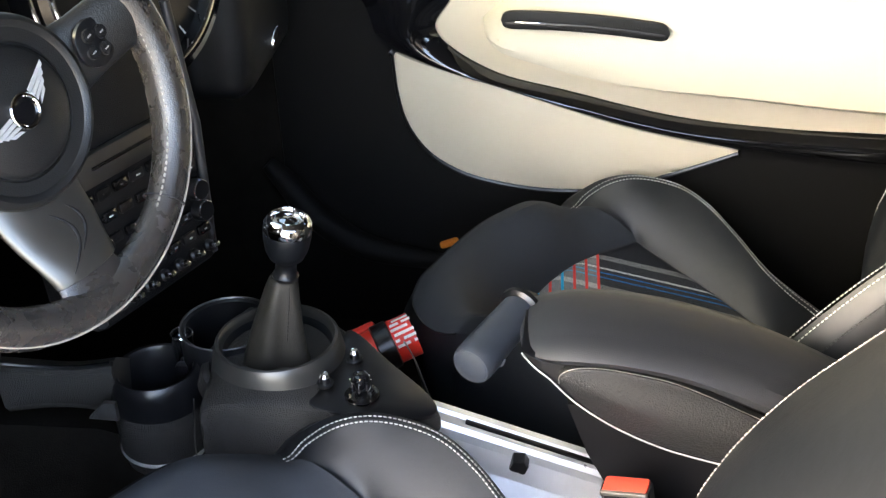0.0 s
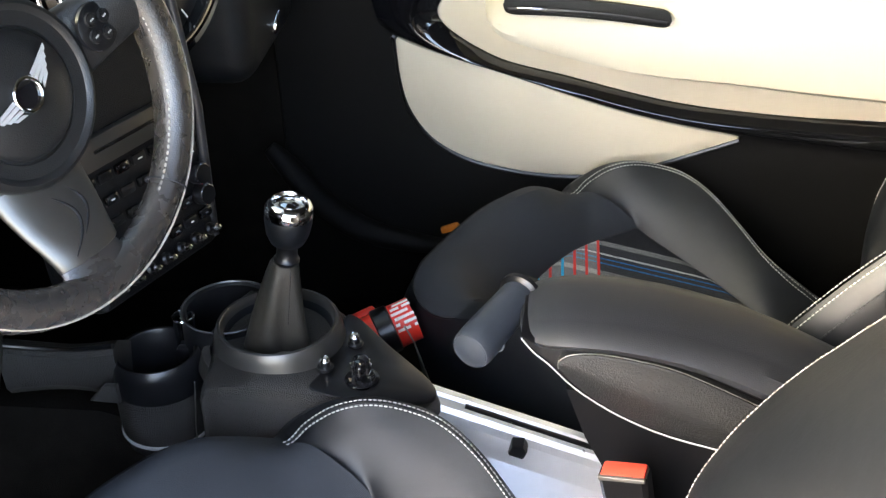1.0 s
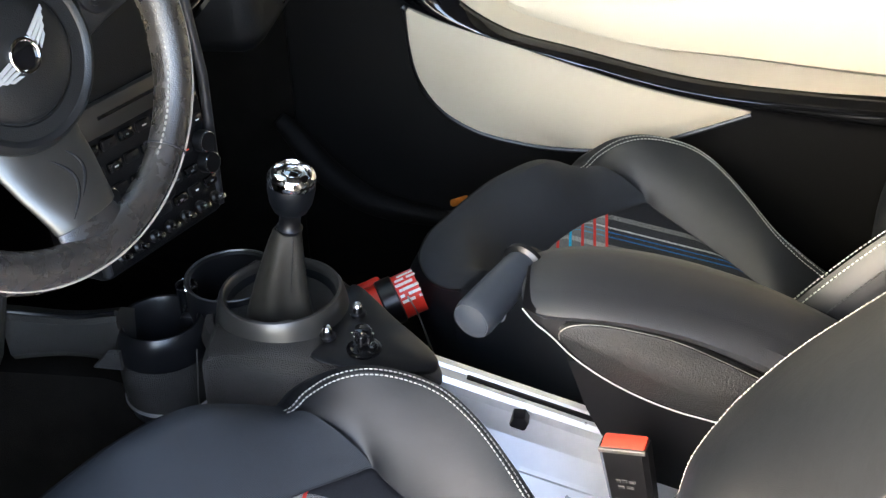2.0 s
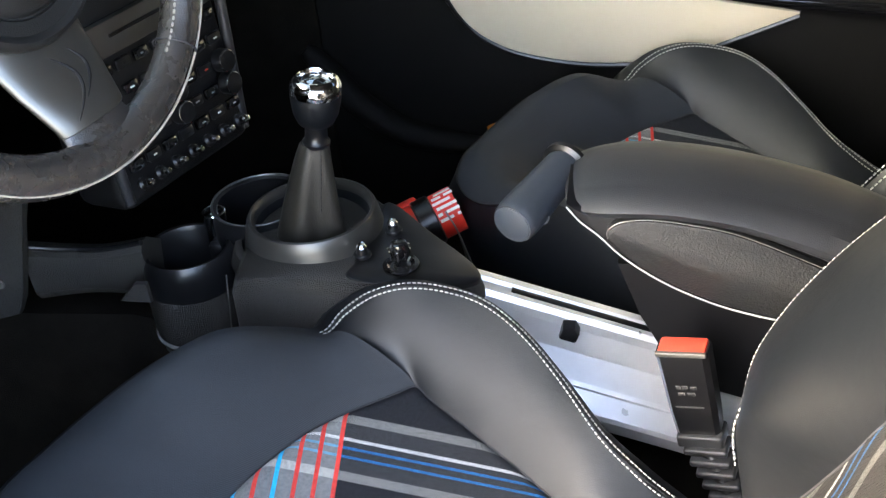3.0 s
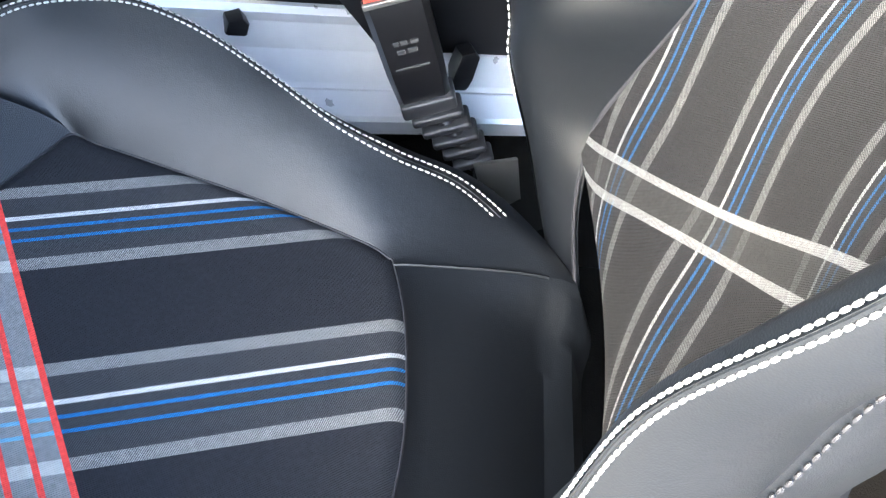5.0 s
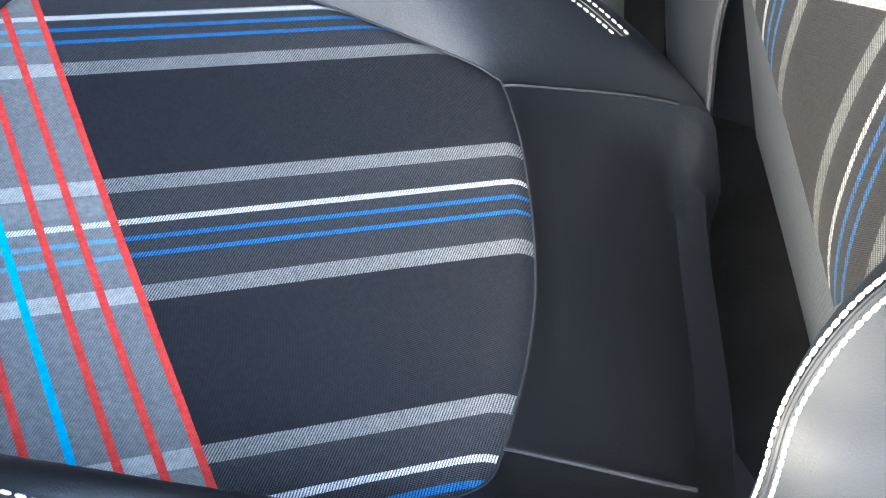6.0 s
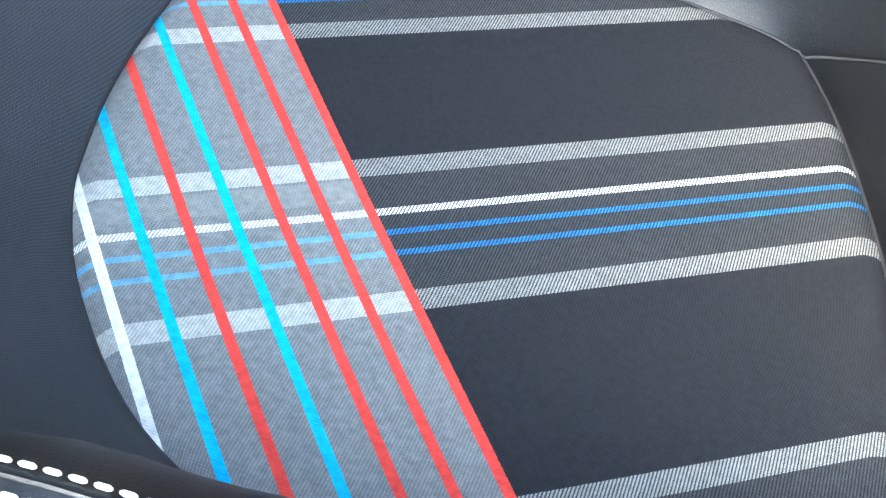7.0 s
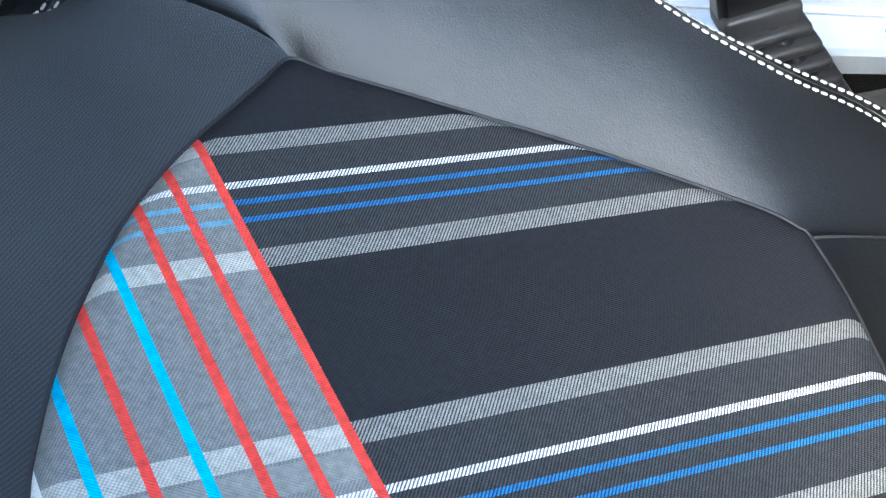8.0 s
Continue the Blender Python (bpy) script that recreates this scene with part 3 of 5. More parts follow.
def bolster_point(j, f):
    """Inner bolster of the backrest: crest to insert, swelling forwards."""
    q = B_IN[j].lerp(B_EDGE[j] + Vector((0.006, 0, -0.006)), f)
    swell = 0.016 * math.sin(math.pi * f ** 0.8)
    drop = -0.012 * max(0.0, (f - 0.9) / 0.1) ** 2
    return q + Vector((-0.75, 0, 0.66)) * (swell + drop)


def cushion(seat, raised, short, side_thread):
    take_shape(raised, short)
    count = len(SHAPE["inner"])
    first, last = OUTER_END - count, BOLSTER
    # the cloth of the front roll tapers out below the leather at both ends
    bm = loft([cushion_ring(i)[:15] for i in range(first, last + 1)], ring_closed=False, caps=False)
    span = WEDGE - BOLSTER
    loft([[swell(last + k, (1 - k / span) ** 1.15 * j / 12) for j in range(13)] for k in range(span + 1)], ring_closed=False, caps=False, bm=bm)
    loft([[swell(first - k, (1 - k / TAPER) ** 2 * j / 12) for j in range(13)] for k in range(TAPER + 1)], ring_closed=False, caps=False, bm=bm)
    part("front_roll", bm, CLOTH, seat, "dark plain cloth roll along the front edge")
    part("front_skirt", loft([cushion_ring(i)[14:] for i in range(first, last + 1)], ring_closed=False, caps=False), LEATHER, seat, "black leather skirt below the roll")
    part("skirt_seam", tube([cushion_ring(i)[14] for i in range(first, last + 1)], 0.0016, 6), LEATHER, seat)
    part("skirt_stitching", stitches([cushion_ring(i)[14] + Vector((-0.001, 0, -0.006)) for i in range(first, last + 1)], 0.005, 0.0036, 0.0005), FAINTTHREAD, seat, "faint stitching under the roll")
    rings = [cushion_ring(i, min(0.999, max(0.0, 1 - (i - BOLSTER) / span) ** 1.15)) for i in range(BOLSTER, REAR + 1)]
    part("inner_bolster", loft(relax(rings, 12, 40), ring_closed=False, caps=False), LEATHER, seat)
    part("rear_panel", loft([cushion_ring(i) for i in range(REAR, OUTER + 1)], ring_closed=False, caps=False), LEATHER, seat)
    rings = [cushion_ring(i, min(0.999, max(0.0, 1 - (OUTER_END - i) / TAPER) ** 2)) for i in range(OUTER, OUTER_END + 1)]
    part("outer_bolster", loft(rings, ring_closed=False, caps=False), LEATHER, seat)
    mid = Vector((-0.345, -0.335, 0))
    rings = []
    for f in (0.02, 0.15, 0.3, 0.45, 0.6, 0.75, 0.88, 0.94, 0.97, 0.99, 1.0):
        ring = []
        for p in SHAPE["inner"]:
            q = mid.lerp(p, f)
            q.z = pan(q.x, q.y) + (0.0 if f < 0.93 else -0.006 * ((f - 0.93) / 0.07) ** 2)
            ring.append(q)
        rings.append(ring)
    part("check_insert", loft(rings), CHECK, seat, "dark check fabric insert with red, blue and white lines")
    # A dark tube laid in the seam draws the shade of the gap.
    part("seam_gap_line", tube([Vector((p.x, p.y, pan(p.x, p.y) - 0.0052)) for p in SHAPE["inner"]], 0.0010, 6, closed=True), DARKTHREAD, seat, "thin dark line for the shaded gap round the insert")
    for a, b, thread in ((BOLSTER, REAR - 4, THREAD), (OUTER + 12, OUTER_END, side_thread)):
        bm = bmesh.new()
        for inward in (True, False):
            path = []
            for i in range(a, b + 1):
                r = cushion_ring(i)
                path.append(r[12] + ((r[11] if inward else r[13]) - r[12]).normalized() * (0.0028 if inward else 0.0056) + Vector((0, 0, 0.0008)))
            stitches(spline(path, 260), 0.0050, 0.0037, 0.00075, bm=bm)
        part("stitching", bm, thread, seat, "double row of stitching")
        part("crest_seam", tube([cushion_ring(i)[12].lerp(cushion_ring(i)[13], 0.14) for i in range(a, b + 1)], 0.0008, 6), LEATHER, seat)
    part("rear_seam", tube([v + Vector((0, 0, 0.0007)) for v in cushion_ring(REAR)[:13]], 0.0013, 6), LEATHER, seat, "raised leather seam")
    part("rear_seam", tube([v + Vector((0, 0, 0.0007)) for v in cushion_ring(OUTER)[:13]], 0.0013, 6), DARKTHREAD, seat, "dark stitched seam")
    part("base", box((0.42, 0.40, 0.12), (-0.33, -0.345, 0.13), bevel=0.03), SMOOTH, seat, "black plastic seat base")


def double_row(edge, one, other, thread, seat, step=0.0055, length=0.0041, radius=0.00078):
    bm = bmesh.new()
    for d in (one, other):
        stitches([p + Vector(d) for p in edge], step, length, radius, bm=bm)
    part("back_stitching", bm, thread, seat, "double row of pale stitching")


def head_shell(seat, x0, y0, z0):
    # Out of view; added to block sky light from behind the seats.
    upper = [[Vector((x0 + x + 0.75 * d, y0 + w * sy, z0 + z - 0.5 * d)) for sy, d in ((-1, 0.03), (-0.9, 0), (0.9, 0), (1, 0.03), (1, 0.1), (0.9, 0.13), (-0.9, 0.13), (-1, 0.1))] for x, z, w in ((0.0, 0.0, 0.2), (0.07, 0.1, 0.22), (0.13, 0.19, 0.2), (0.17, 0.26, 0.15), (0.19, 0.30, 0.11), (0.22, 0.39, 0.12), (0.23, 0.42, 0.08))]
    part("headrest", loft(upper), LEATHER, seat, "unseen black leather shoulder and headrest added against light from behind")


def passenger_backrest(seat):
    side_edge = [p + Vector((-0.105, 0, 0)) for p in B_OUT]
    part("back_inner_bolster", loft([[bolster_point(j, f) for f in (0, 0.02, 0.06, 0.12, 0.2, 0.3, 0.4, 0.5, 0.6, 0.7, 0.8, 0.88, 0.93, 0.97, 1.0)] for j in range(ROWS)], ring_closed=False, caps=False), LEATHER, seat)
    part("back_insert", loft([[back_insert_point(j, -0.14 + 1.14 * k / 24) for k in range(25)] for j in range(ROWS)], ring_closed=False, caps=False), CLOTH, seat, "dark cloth middle of the backrest")
    rings = []
    for j in range(ROWS):
        o, e = side_edge[j], back_insert_point(j, 1.0)
        rings.append([o, o + Vector((0.003, 0.006, 0.002)), o.lerp(e, 0.35) + Vector((-0.008, 0, 0.006)), o.lerp(e, 0.7) + Vector((-0.004, 0, 0.003)), e])
    part("back_outer_bolster", loft(rings, ring_closed=False, caps=False), LEATHER, seat)
    for name, edge, sign in (("back_inner_side", B_IN, 1), ("back_outer_side", side_edge, -1)):
        rings = [[p + Vector((-0.003, 0, 0.001)), p + Vector((0.006, 0.012 * sign, -0.004)), p + Vector((0.03, 0.024 * sign, -0.015)), p + Vector((0.09, 0.03 * sign, -0.04)), p + Vector((0.15, 0.015 * sign, -0.06)), p + Vector((0.17, -0.06 * sign, -0.07))] for p in edge]
        part(name, loft(rings, ring_closed=False, caps=False), LEATHER, seat)
        double_row(spline(edge, 260), (-0.0035, -0.004 * sign, 0.002), (0.0008, 0.0045 * sign, -0.0005), THREAD, seat)
    shell = [[p + Vector((0.16, -0.06, -0.07)), q + Vector((0.16, 0.06, -0.07)), q + Vector((0.19, 0.08, -0.08)), p + Vector((0.19, -0.08, -0.08))] for p, q in zip(B_IN, side_edge)]
    part("back_shell", loft(shell), SMOOTH, seat, "black plastic back shell")
    head_shell(seat, 0.2, -0.345, 0.66)
    flank = [p + Vector((0.0165, -0.0215, -0.0085)) for p in spline(side_edge, 260)]
    part("flank_stitching", stitches(flank, 0.006, 0.0045, 0.0009), DARKTHREAD, seat)


# backrest of the driver's seat, curves from the bottom up: crest of the inner bolster, edge of the insert beside it,
# far edge of the insert behind the outer bolster, crest of the outer bolster
D_IN = spline([(-0.040, -0.248, 0.20), (-0.050, -0.250, 0.275), (-0.057, -0.250, 0.335), (-0.065, -0.250, 0.385), (-0.067, -0.246, 0.415), (-0.061, -0.235, 0.432), (-0.049, -0.202, 0.457), (-0.023, -0.168, 0.478), (0.009, -0.135, 0.495), (0.046, -0.108, 0.515), (0.085, -0.090, 0.537), (0.125, -0.076, 0.562), (0.19, -0.062, 0.61), (0.27, -0.06, 0.68)], 97)
D_SEAM = spline([(-0.046, -0.305, 0.20), (-0.048, -0.300, 0.29), (-0.043, -0.299, 0.340), (-0.030, -0.296, 0.378), (-0.012, -0.311, 0.421), (0.002, -0.339, 0.473), (0.014, -0.364, 0.523), (0.025, -0.386, 0.560), (0.041, -0.415, 0.608), (0.055, -0.440, 0.655), (0.070, -0.465, 0.701), (0.085, -0.490, 0.75), (0.10, -0.505, 0.80), (0.13, -0.52, 0.87)], 97)
D_LEFT = spline([(-0.041, -0.298, 0.359), (-0.022, -0.295, 0.391), (-0.004, -0.325, 0.446), (0.014, -0.364, 0.523), (0.041, -0.415, 0.608), (0.070, -0.465, 0.701), (0.090, -0.500, 0.79), (0.13, -0.53, 0.88)], 71)
D_RIGHT = spline([(-0.150, -0.555, 0.372), (-0.172, -0.600, 0.46), (-0.162, -0.620, 0.506), (-0.141, -0.640, 0.574), (-0.108, -0.680, 0.644), (-0.070, -0.720, 0.725), (-0.020, -0.757, 0.811), (0.03, -0.775, 0.89)], 71)
D_OUT = spline([(-0.205, -0.600, 0.27), (-0.228, -0.620, 0.34), (-0.237, -0.638, 0.410), (-0.232, -0.636, 0.451), (-0.222, -0.641, 0.490), (-0.212, -0.659, 0.536), (-0.191, -0.679, 0.604), (-0.158, -0.720, 0.674), (-0.119, -0.761, 0.755), (-0.070, -0.797, 0.841), (-0.03, -0.81, 0.90)], 91)


def driver_insert(j, f):
    """The hollow middle of the driver's backrest."""
    u = j / 10.0
    grow = min(1.0, u / 3.6)
    dip = Vector((0.012, 0, -0.029)).lerp(Vector((0.035, 0, -0.020)), grow * grow * (3 - 2 * grow))
    back = min(1.0, u / 1.8)
    far = D_RIGHT[j] + Vector((0.06, 0, -0.036)) * (back * back * (3 - 2 * back))
    return D_LEFT[j].lerp(far, f) + dip * (4 * f * (1 - f))


def driver_backrest(seat):
    bm = bmesh.new()
    uv = bm.loops.layers.uv.new("weave")
    grid = [[bm.verts.new(driver_insert(j, k / 28)) for k in range(29)] for j in range(len(D_LEFT))]
    for j in range(len(D_LEFT) - 1):
        for k in range(28):
            face = bm.faces.new((grid[j][k], grid[j][k + 1], grid[j + 1][k + 1], grid[j + 1][k]))
            for loop, (dj, dk) in zip(face.loops, ((0, 0), (0, 1), (1, 1), (1, 0))):
                u, f = (j + dj) / 60, (k + dk) / 28
                loop[uv].uv = (0.2093 - 0.1756 * u - 0.3047 * f + 0.0058 * u * u - 0.3673 * u * f + 0.0878 * f * f, 0.3516 + 0.1866 * u - 0.131 * f + 0.1767 * u * u - 0.1119 * u * f + 0.0451 * f * f)
    part("back_insert", bm, BACKCHECK, seat, "brown-grey check fabric in the backrest")
    # Added sheet that closes the black gap below the insert.
    rings = [[driver_insert(0, f) + Vector((0.004, 0, 0.001)), driver_insert(0, f) + Vector((0.008, 0.004, -0.02)), driver_insert(0, f) + Vector((0.05, 0.02, -0.17))] for f in [k / 12 for k in range(13)]]
    part("gap_sheet", loft(rings, ring_closed=False, caps=False), CLOTH, seat, "cloth sheet added to close the dark gap under the backrest fabric")
    # soft inner bolster, wide towards the shoulder
    steps = (0, 0.015, 0.04, 0.08, 0.14, 0.2, 0.3, 0.4, 0.5, 0.6, 0.7, 0.8, 0.88, 0.94, 0.98, 1.0)
    rings = []
    for p, q in zip(D_IN, D_SEAM):
        width = (q - p).length
        puff = Vector((-0.75, -0.35, 0.5)).normalized() * min(0.030, 0.22 * width)
        rings.append([p.lerp(q + Vector((0.004, 0, -0.004)), f) + puff * math.sin(math.pi * f ** 0.75) * (1 - 0.25 * f) for f in steps])
    part("back_inner_bolster", loft(rings, ring_closed=False, caps=False), LEATHER, seat)
    part("back_seam", tube([q + Vector((0.001, 0.001, -0.001)) for q in D_SEAM], 0.0016, 6), DARKTHREAD, seat)
    rings = [[p + Vector((-0.002, 0, 0.001)), p + Vector((0.005, 0.010, -0.004)), p + Vector((0.022, 0.022, -0.018)), p + Vector((0.07, 0.03, -0.05)), p + Vector((0.12, 0.02, -0.08))] for p in D_IN]
    part("back_inner_side", loft(rings, ring_closed=False, caps=False), LEATHER, seat)
    crest = spline(D_IN[22:], 300)
    double_row(crest, (-0.0035, -0.0035, 0.0015), (0.0012, 0.0045, -0.0008), THREAD, seat)
    # outer bolster, full and rounded towards the doorway
    inner = spline(D_RIGHT, len(D_OUT))
    rings = []
    for o, e in zip(D_OUT, inner):
        rings.append([o, o + Vector((0.004, 0.007, 0.002)), o.lerp(e, 0.3) + Vector((-0.006, 0, 0.006)), o.lerp(e, 0.65) + Vector((-0.002, 0, 0.002)), e + Vector((0.006, 0, -0.004))])
    part("back_outer_bolster", loft(rings, ring_closed=False, caps=False), LEATHER, seat)
    rings = [[o + Vector((-0.001, 0.001, 0)), o + Vector((0.004, -0.007, -0.001)), o + Vector((0.016, -0.016, -0.002)), o + Vector((0.035, -0.021, -0.001)), o + Vector((0.055, -0.020, 0)), o + Vector((0.068, -0.0155, 0)), o + Vector((0.071, -0.013, 0)), o + Vector((0.074, -0.016, 0)), o + Vector((0.09, -0.018, -0.004)), o + Vector((0.13, -0.010, -0.02)), o + Vector((0.18, 0.02, -0.04)), o + Vector((0.2, 0.07, -0.05))] for o in D_OUT]
    part("back_outer_side", loft(rings, ring_closed=False, caps=False), LEATHER, seat)
    crest = spline(D_OUT, 420)
    double_row(crest, (-0.0010, 0.0022, 0.0008), (0.0006, -0.0024, 0.0006), THREAD, seat, 0.0042, 0.0036, 0.0007)
    part("crest_seam", tube(crest, 0.0010, 6), LEATHER, seat)
    part("flank_stitching", stitches([p + Vector((0.0745, -0.0172, 0)) for p in crest], 0.0062, 0.0046, 0.0010), DARKTHREAD, seat, "dark stitching along the flank")
    shell = [[p + Vector((0.11, -0.02, -0.07)), q + Vector((0.19, 0.05, -0.05)), q + Vector((0.21, 0.06, -0.06)), p + Vector((0.14, -0.04, -0.08))] for p, q in zip(spline(D_IN, 60), spline(D_OUT, 60))]
    part("back_shell", loft(shell), SMOOTH, seat, "black plastic back shell")
    head_shell(seat, 0.22, -0.43, 0.78)


driver_seat = thing("bucket_seat", SEAT_AT, "black leather driver's sports seat with check fabric and pale stitching", "seat", "front seats")
cushion(driver_seat, 0.0, 0.0, THREAD)
driver_backrest(driver_seat)
passenger_seat = thing("bucket_seat", SEAT_AT, "black leather passenger sports seat with check fabric beside the armrest", "seat", "front seats")
cushion(passenger_seat, 0.055, 0.2, DARKTHREAD)
passenger_backrest(passenger_seat)
passenger_seat.location = SEAT_AT + Vector((0.269, 0.661, -0.068))

# ---- centre console ----
console = thing("centre_console", (-0.46, 0.05, FLOOR_Z), "black grained centre console with round gear surround", "console")
rim_c = Vector((-0.483, 0.06, 0.432))
# body: wedge that narrows towards the rear
foot = [(-0.548, -0.03), (-0.52, -0.044), (-0.45, -0.047), (-0.38, -0.044), (-0.32, -0.04), (-0.298, -0.028), (-0.302, -0.005), (-0.35, 0.05), (-0.412, 0.112), (-0.47, 0.15), (-0.545, 0.15)]
edge = spline([(x, y, 0) for x, y in foot], 70, True)


def deck(p):
    return 0.402 + 0.012 * math.exp(-((p.x + 0.5) / 0.1) ** 2)


rings = []
for d, z in ((0.004, 0.10), (0.002, 0.25), (0.0, None), (-0.003, None), (-0.009, None), (-0.03, None), (-0.05, None)):
    mid = Vector((-0.45, 0.04, 0))
    ring = []
    for p in edge:
        out = (p - mid).normalized()
        q = p + out * d
        top = deck(q)
        drop = {0.0: 0.012, -0.003: 0.004, -0.009: 0.0, -0.03: 0.0, -0.05: 0.0}.get(d, 0)
        q.z = z if z is not None else top - drop
        ring.append(q)
    rings.append(ring)
part("console_body", loft(rings), PLASTIC, console, "grained black plastic body")
plate = spline([(-0.412, 0.112, 0), (-0.355, 0.054, 0), (-0.308, 0.002, 0), (-0.300, -0.026, 0), (-0.325, -0.037, 0), (-0.38, -0.040, 0), (-0.430, -0.030, 0), (-0.425, 0.0, 0), (-0.420, 0.06, 0)], 60, True)
part("switch_plate", slab([Vector((p.x, p.y, deck(p) - 0.002)) for p in plate], (0, 0, 1), 0.0045, 0.003), SMOOTH, console, "smooth satin black switch plate")
part("edge_line", tube(spline([(-0.557, -0.020, 0.405), (-0.562, -0.018, 0.365), (-0.567, -0.014, 0.328), (-0.556, -0.032, 0.308)], 20), 0.0009, 6), SATIN, console, "thin bright moulding edge")
part("edge_line", tube(spline([(-0.350, 0.098, 0.405), (-0.340, 0.1, 0.381), (-0.328, 0.1, 0.339), (-0.319, 0.1, 0.31), (-0.312, 0.1, 0.285)], 24), 0.0010, 6), SATIN, console, "thin bright moulding edge")
part("gear_surround", lathe([(0.058, -0.034), (0.0605, -0.006), (0.0615, -0.001), (0.0635, 0.0012), (0.0665, 0.0005), (0.0685, -0.003), (0.0705, -0.010), (0.0735, -0.024), (0.077, -0.04)], rim_c, n=64), material("satin_black_metal", (0.10, 0.095, 0.088), 0.34, metal=0.75), console, "satin dark ring round the gear lever")
part("gaiter_well", lathe([(0.060, -0.010), (0.057, -0.028), (0.045, -0.036), (0.030, -0.033), (0.001, -0.034)], rim_c, n=48), LEATHER, console, "loose leather in the well")
part("collar_ring", lathe([(0.077, -0.026), (0.085, -0.03), (0.092, -0.045)], rim_c, n=64), PLASTIC, console)
for k, (x, y) in enumerate(((-0.397, 0.052), (-0.420, 0.004))):
    z = deck(Vector((x, y, 0))) + 0.004
    sw = part("toggle_switch", lathe([(0.009, 0), (0.009, 0.003), (0.006, 0.004), (0.005, 0.010), (0.0, 0.011)], (x, y, z), n=20), SMOOTH, console, "small chrome-tipped switch")
    part("switch_cap", lathe([(0.0052, 0.009), (0.0058, 0.011), (0.004, 0.014), (0.0, 0.0145)], (x, y, z), n=16), CHROME, sw)
jx, jy = -0.379, -0.008
jz = deck(Vector((jx, jy, 0))) + 0.004
stick = part("mirror_joystick", lathe([(0.019, 0), (0.0185, 0.002), (0.014, 0.0025), (0.010, -0.0), (0.006, 0.001), (0.006, 0.008), (0.010, 0.012), (0.0105, 0.02), (0.008, 0.027), (0.0, 0.029)], (jx, jy, jz), n=24), GLOSS, console, "gloss black adjuster knob")
bm = bmesh.new()
for k in range(8):
    a = 2 * math.pi * k / 8
    tube([(jx + 0.0105 * math.cos(a), jy + 0.0105 * math.sin(a), jz + 0.011), (jx + 0.011 * math.cos(a), jy + 0.011 * math.sin(a), jz + 0.021)], 0.0013, 6, bm=bm)
part("ribs", bm, CHROME, stick)

# gear lever
lever = thing("gear_lever", (-0.484, 0.05, 0.40), "gear lever with chrome-topped knob and leather gaiter", "gear lever")
gp = [Vector(p) for p in ((-0.485, 0.05, 0.396), (-0.483, 0.05, 0.42), (-0.478, 0.05, 0.45), (-0.471, 0.05, 0.485), (-0.4655, 0.05, 0.512), (-0.464, 0.05, 0.518))]
gr = [0.034, 0.031, 0.0270, 0.0215, 0.0160, 0.014]
rings = []
for i, p in enumerate(spline(gp, 26)):
    f = i / 25
    r = gr[min(int(f * 5), 4)] + (gr[min(int(f * 5), 4) + 1] - gr[min(int(f * 5), 4)]) * (f * 5 - min(int(f * 5), 4))
    ring = []
    for k in range(48):
        a = 2 * math.pi * k / 48
        fold = 1 + 0.24 * (1 - f) ** 1.1 * math.cos(3 * a + 0.6 + 0.8 * f) + 0.11 * (1 - f) ** 0.8 * math.cos(5 * a + 1.2 + 2.5 * f)
        ring.append(p + Vector((r * fold * math.cos(a), r * fold * 0.85 * math.sin(a), 0)))
    rings.append(ring)
part("gaiter", loft(rings), GAITER, lever, "black leather gaiter with folds")
part("gaiter_seam", stitches([p + Vector((0.0075 + 0.013 * (1 - k / 25), -0.012 - 0.014 * (1 - k / 25), 0)) for k, p in enumerate(spline(gp, 26))][10:], 0.005, 0.0035, 0.0007), DARKTHREAD, lever)
axis = Vector((0.14, 0, 1)).normalized()
kb = Vector((-0.4625, 0.05, 0.515))
part("neck", lathe([(0.0135, 0), (0.014, 0.004), (0.0115, 0.007), (0.011, 0.018), (0.0135, 0.024)], kb, axis, 28), SMOOTH, lever)
knob = part("knob", lathe([(0.012, 0.022), (0.018, 0.026), (0.0225, 0.036), (0.0248, 0.05), (0.0252, 0.056), (0.0245, 0.059)], kb, axis, 40), LEATHER, lever, "black leather gear knob")
part("chrome_cap", lathe([(0.0252, 0.058), (0.0258, 0.062), (0.0248, 0.068), (0.0215, 0.073), (0.0185, 0.0745), (0.017, 0.072), (0.0165, 0.069), (0.011, 0.069), (0.0105, 0.0715), (0.006, 0.073), (0.0, 0.0735)], kb, axis, 40), CHROME, knob, "polished chrome cap with a round recess")

# cup holders
SPOKEDARK = material("dark_satin_edge", (0.12, 0.12, 0.12), 0.3, metal=0.6)
cup = thing("cup_holder", (-0.619, 0.04, 0.28), "black plastic cup holder ahead of the gear lever", "cup holder", "cup holders")
cc = (-0.619, 0.04, 0.0)
part("cup_body", lathe([(0.030, 0.27), (0.048, 0.285), (0.052, 0.31), (0.0525, 0.352), (0.051, 0.362)], cc, n=56), PLASTIC, cup, "grained lower body")
part("cup_collar", lathe([(0.0515, 0.361), (0.051, 0.385), (0.0485, 0.396), (0.0455, 0.401), (0.042, 0.4), (0.04, 0.395), (0.037, 0.36), (0.034, 0.33), (0.0, 0.328)], cc, n=56), SMOOTH, cup, "smooth black collar and deep well")
part("cup_trim", lathe([(0.0515, 0.299), (0.0532, 0.301), (0.0532, 0.303), (0.0518, 0.305)], cc, n=56), TRIM, cup, "thin bright trim line")
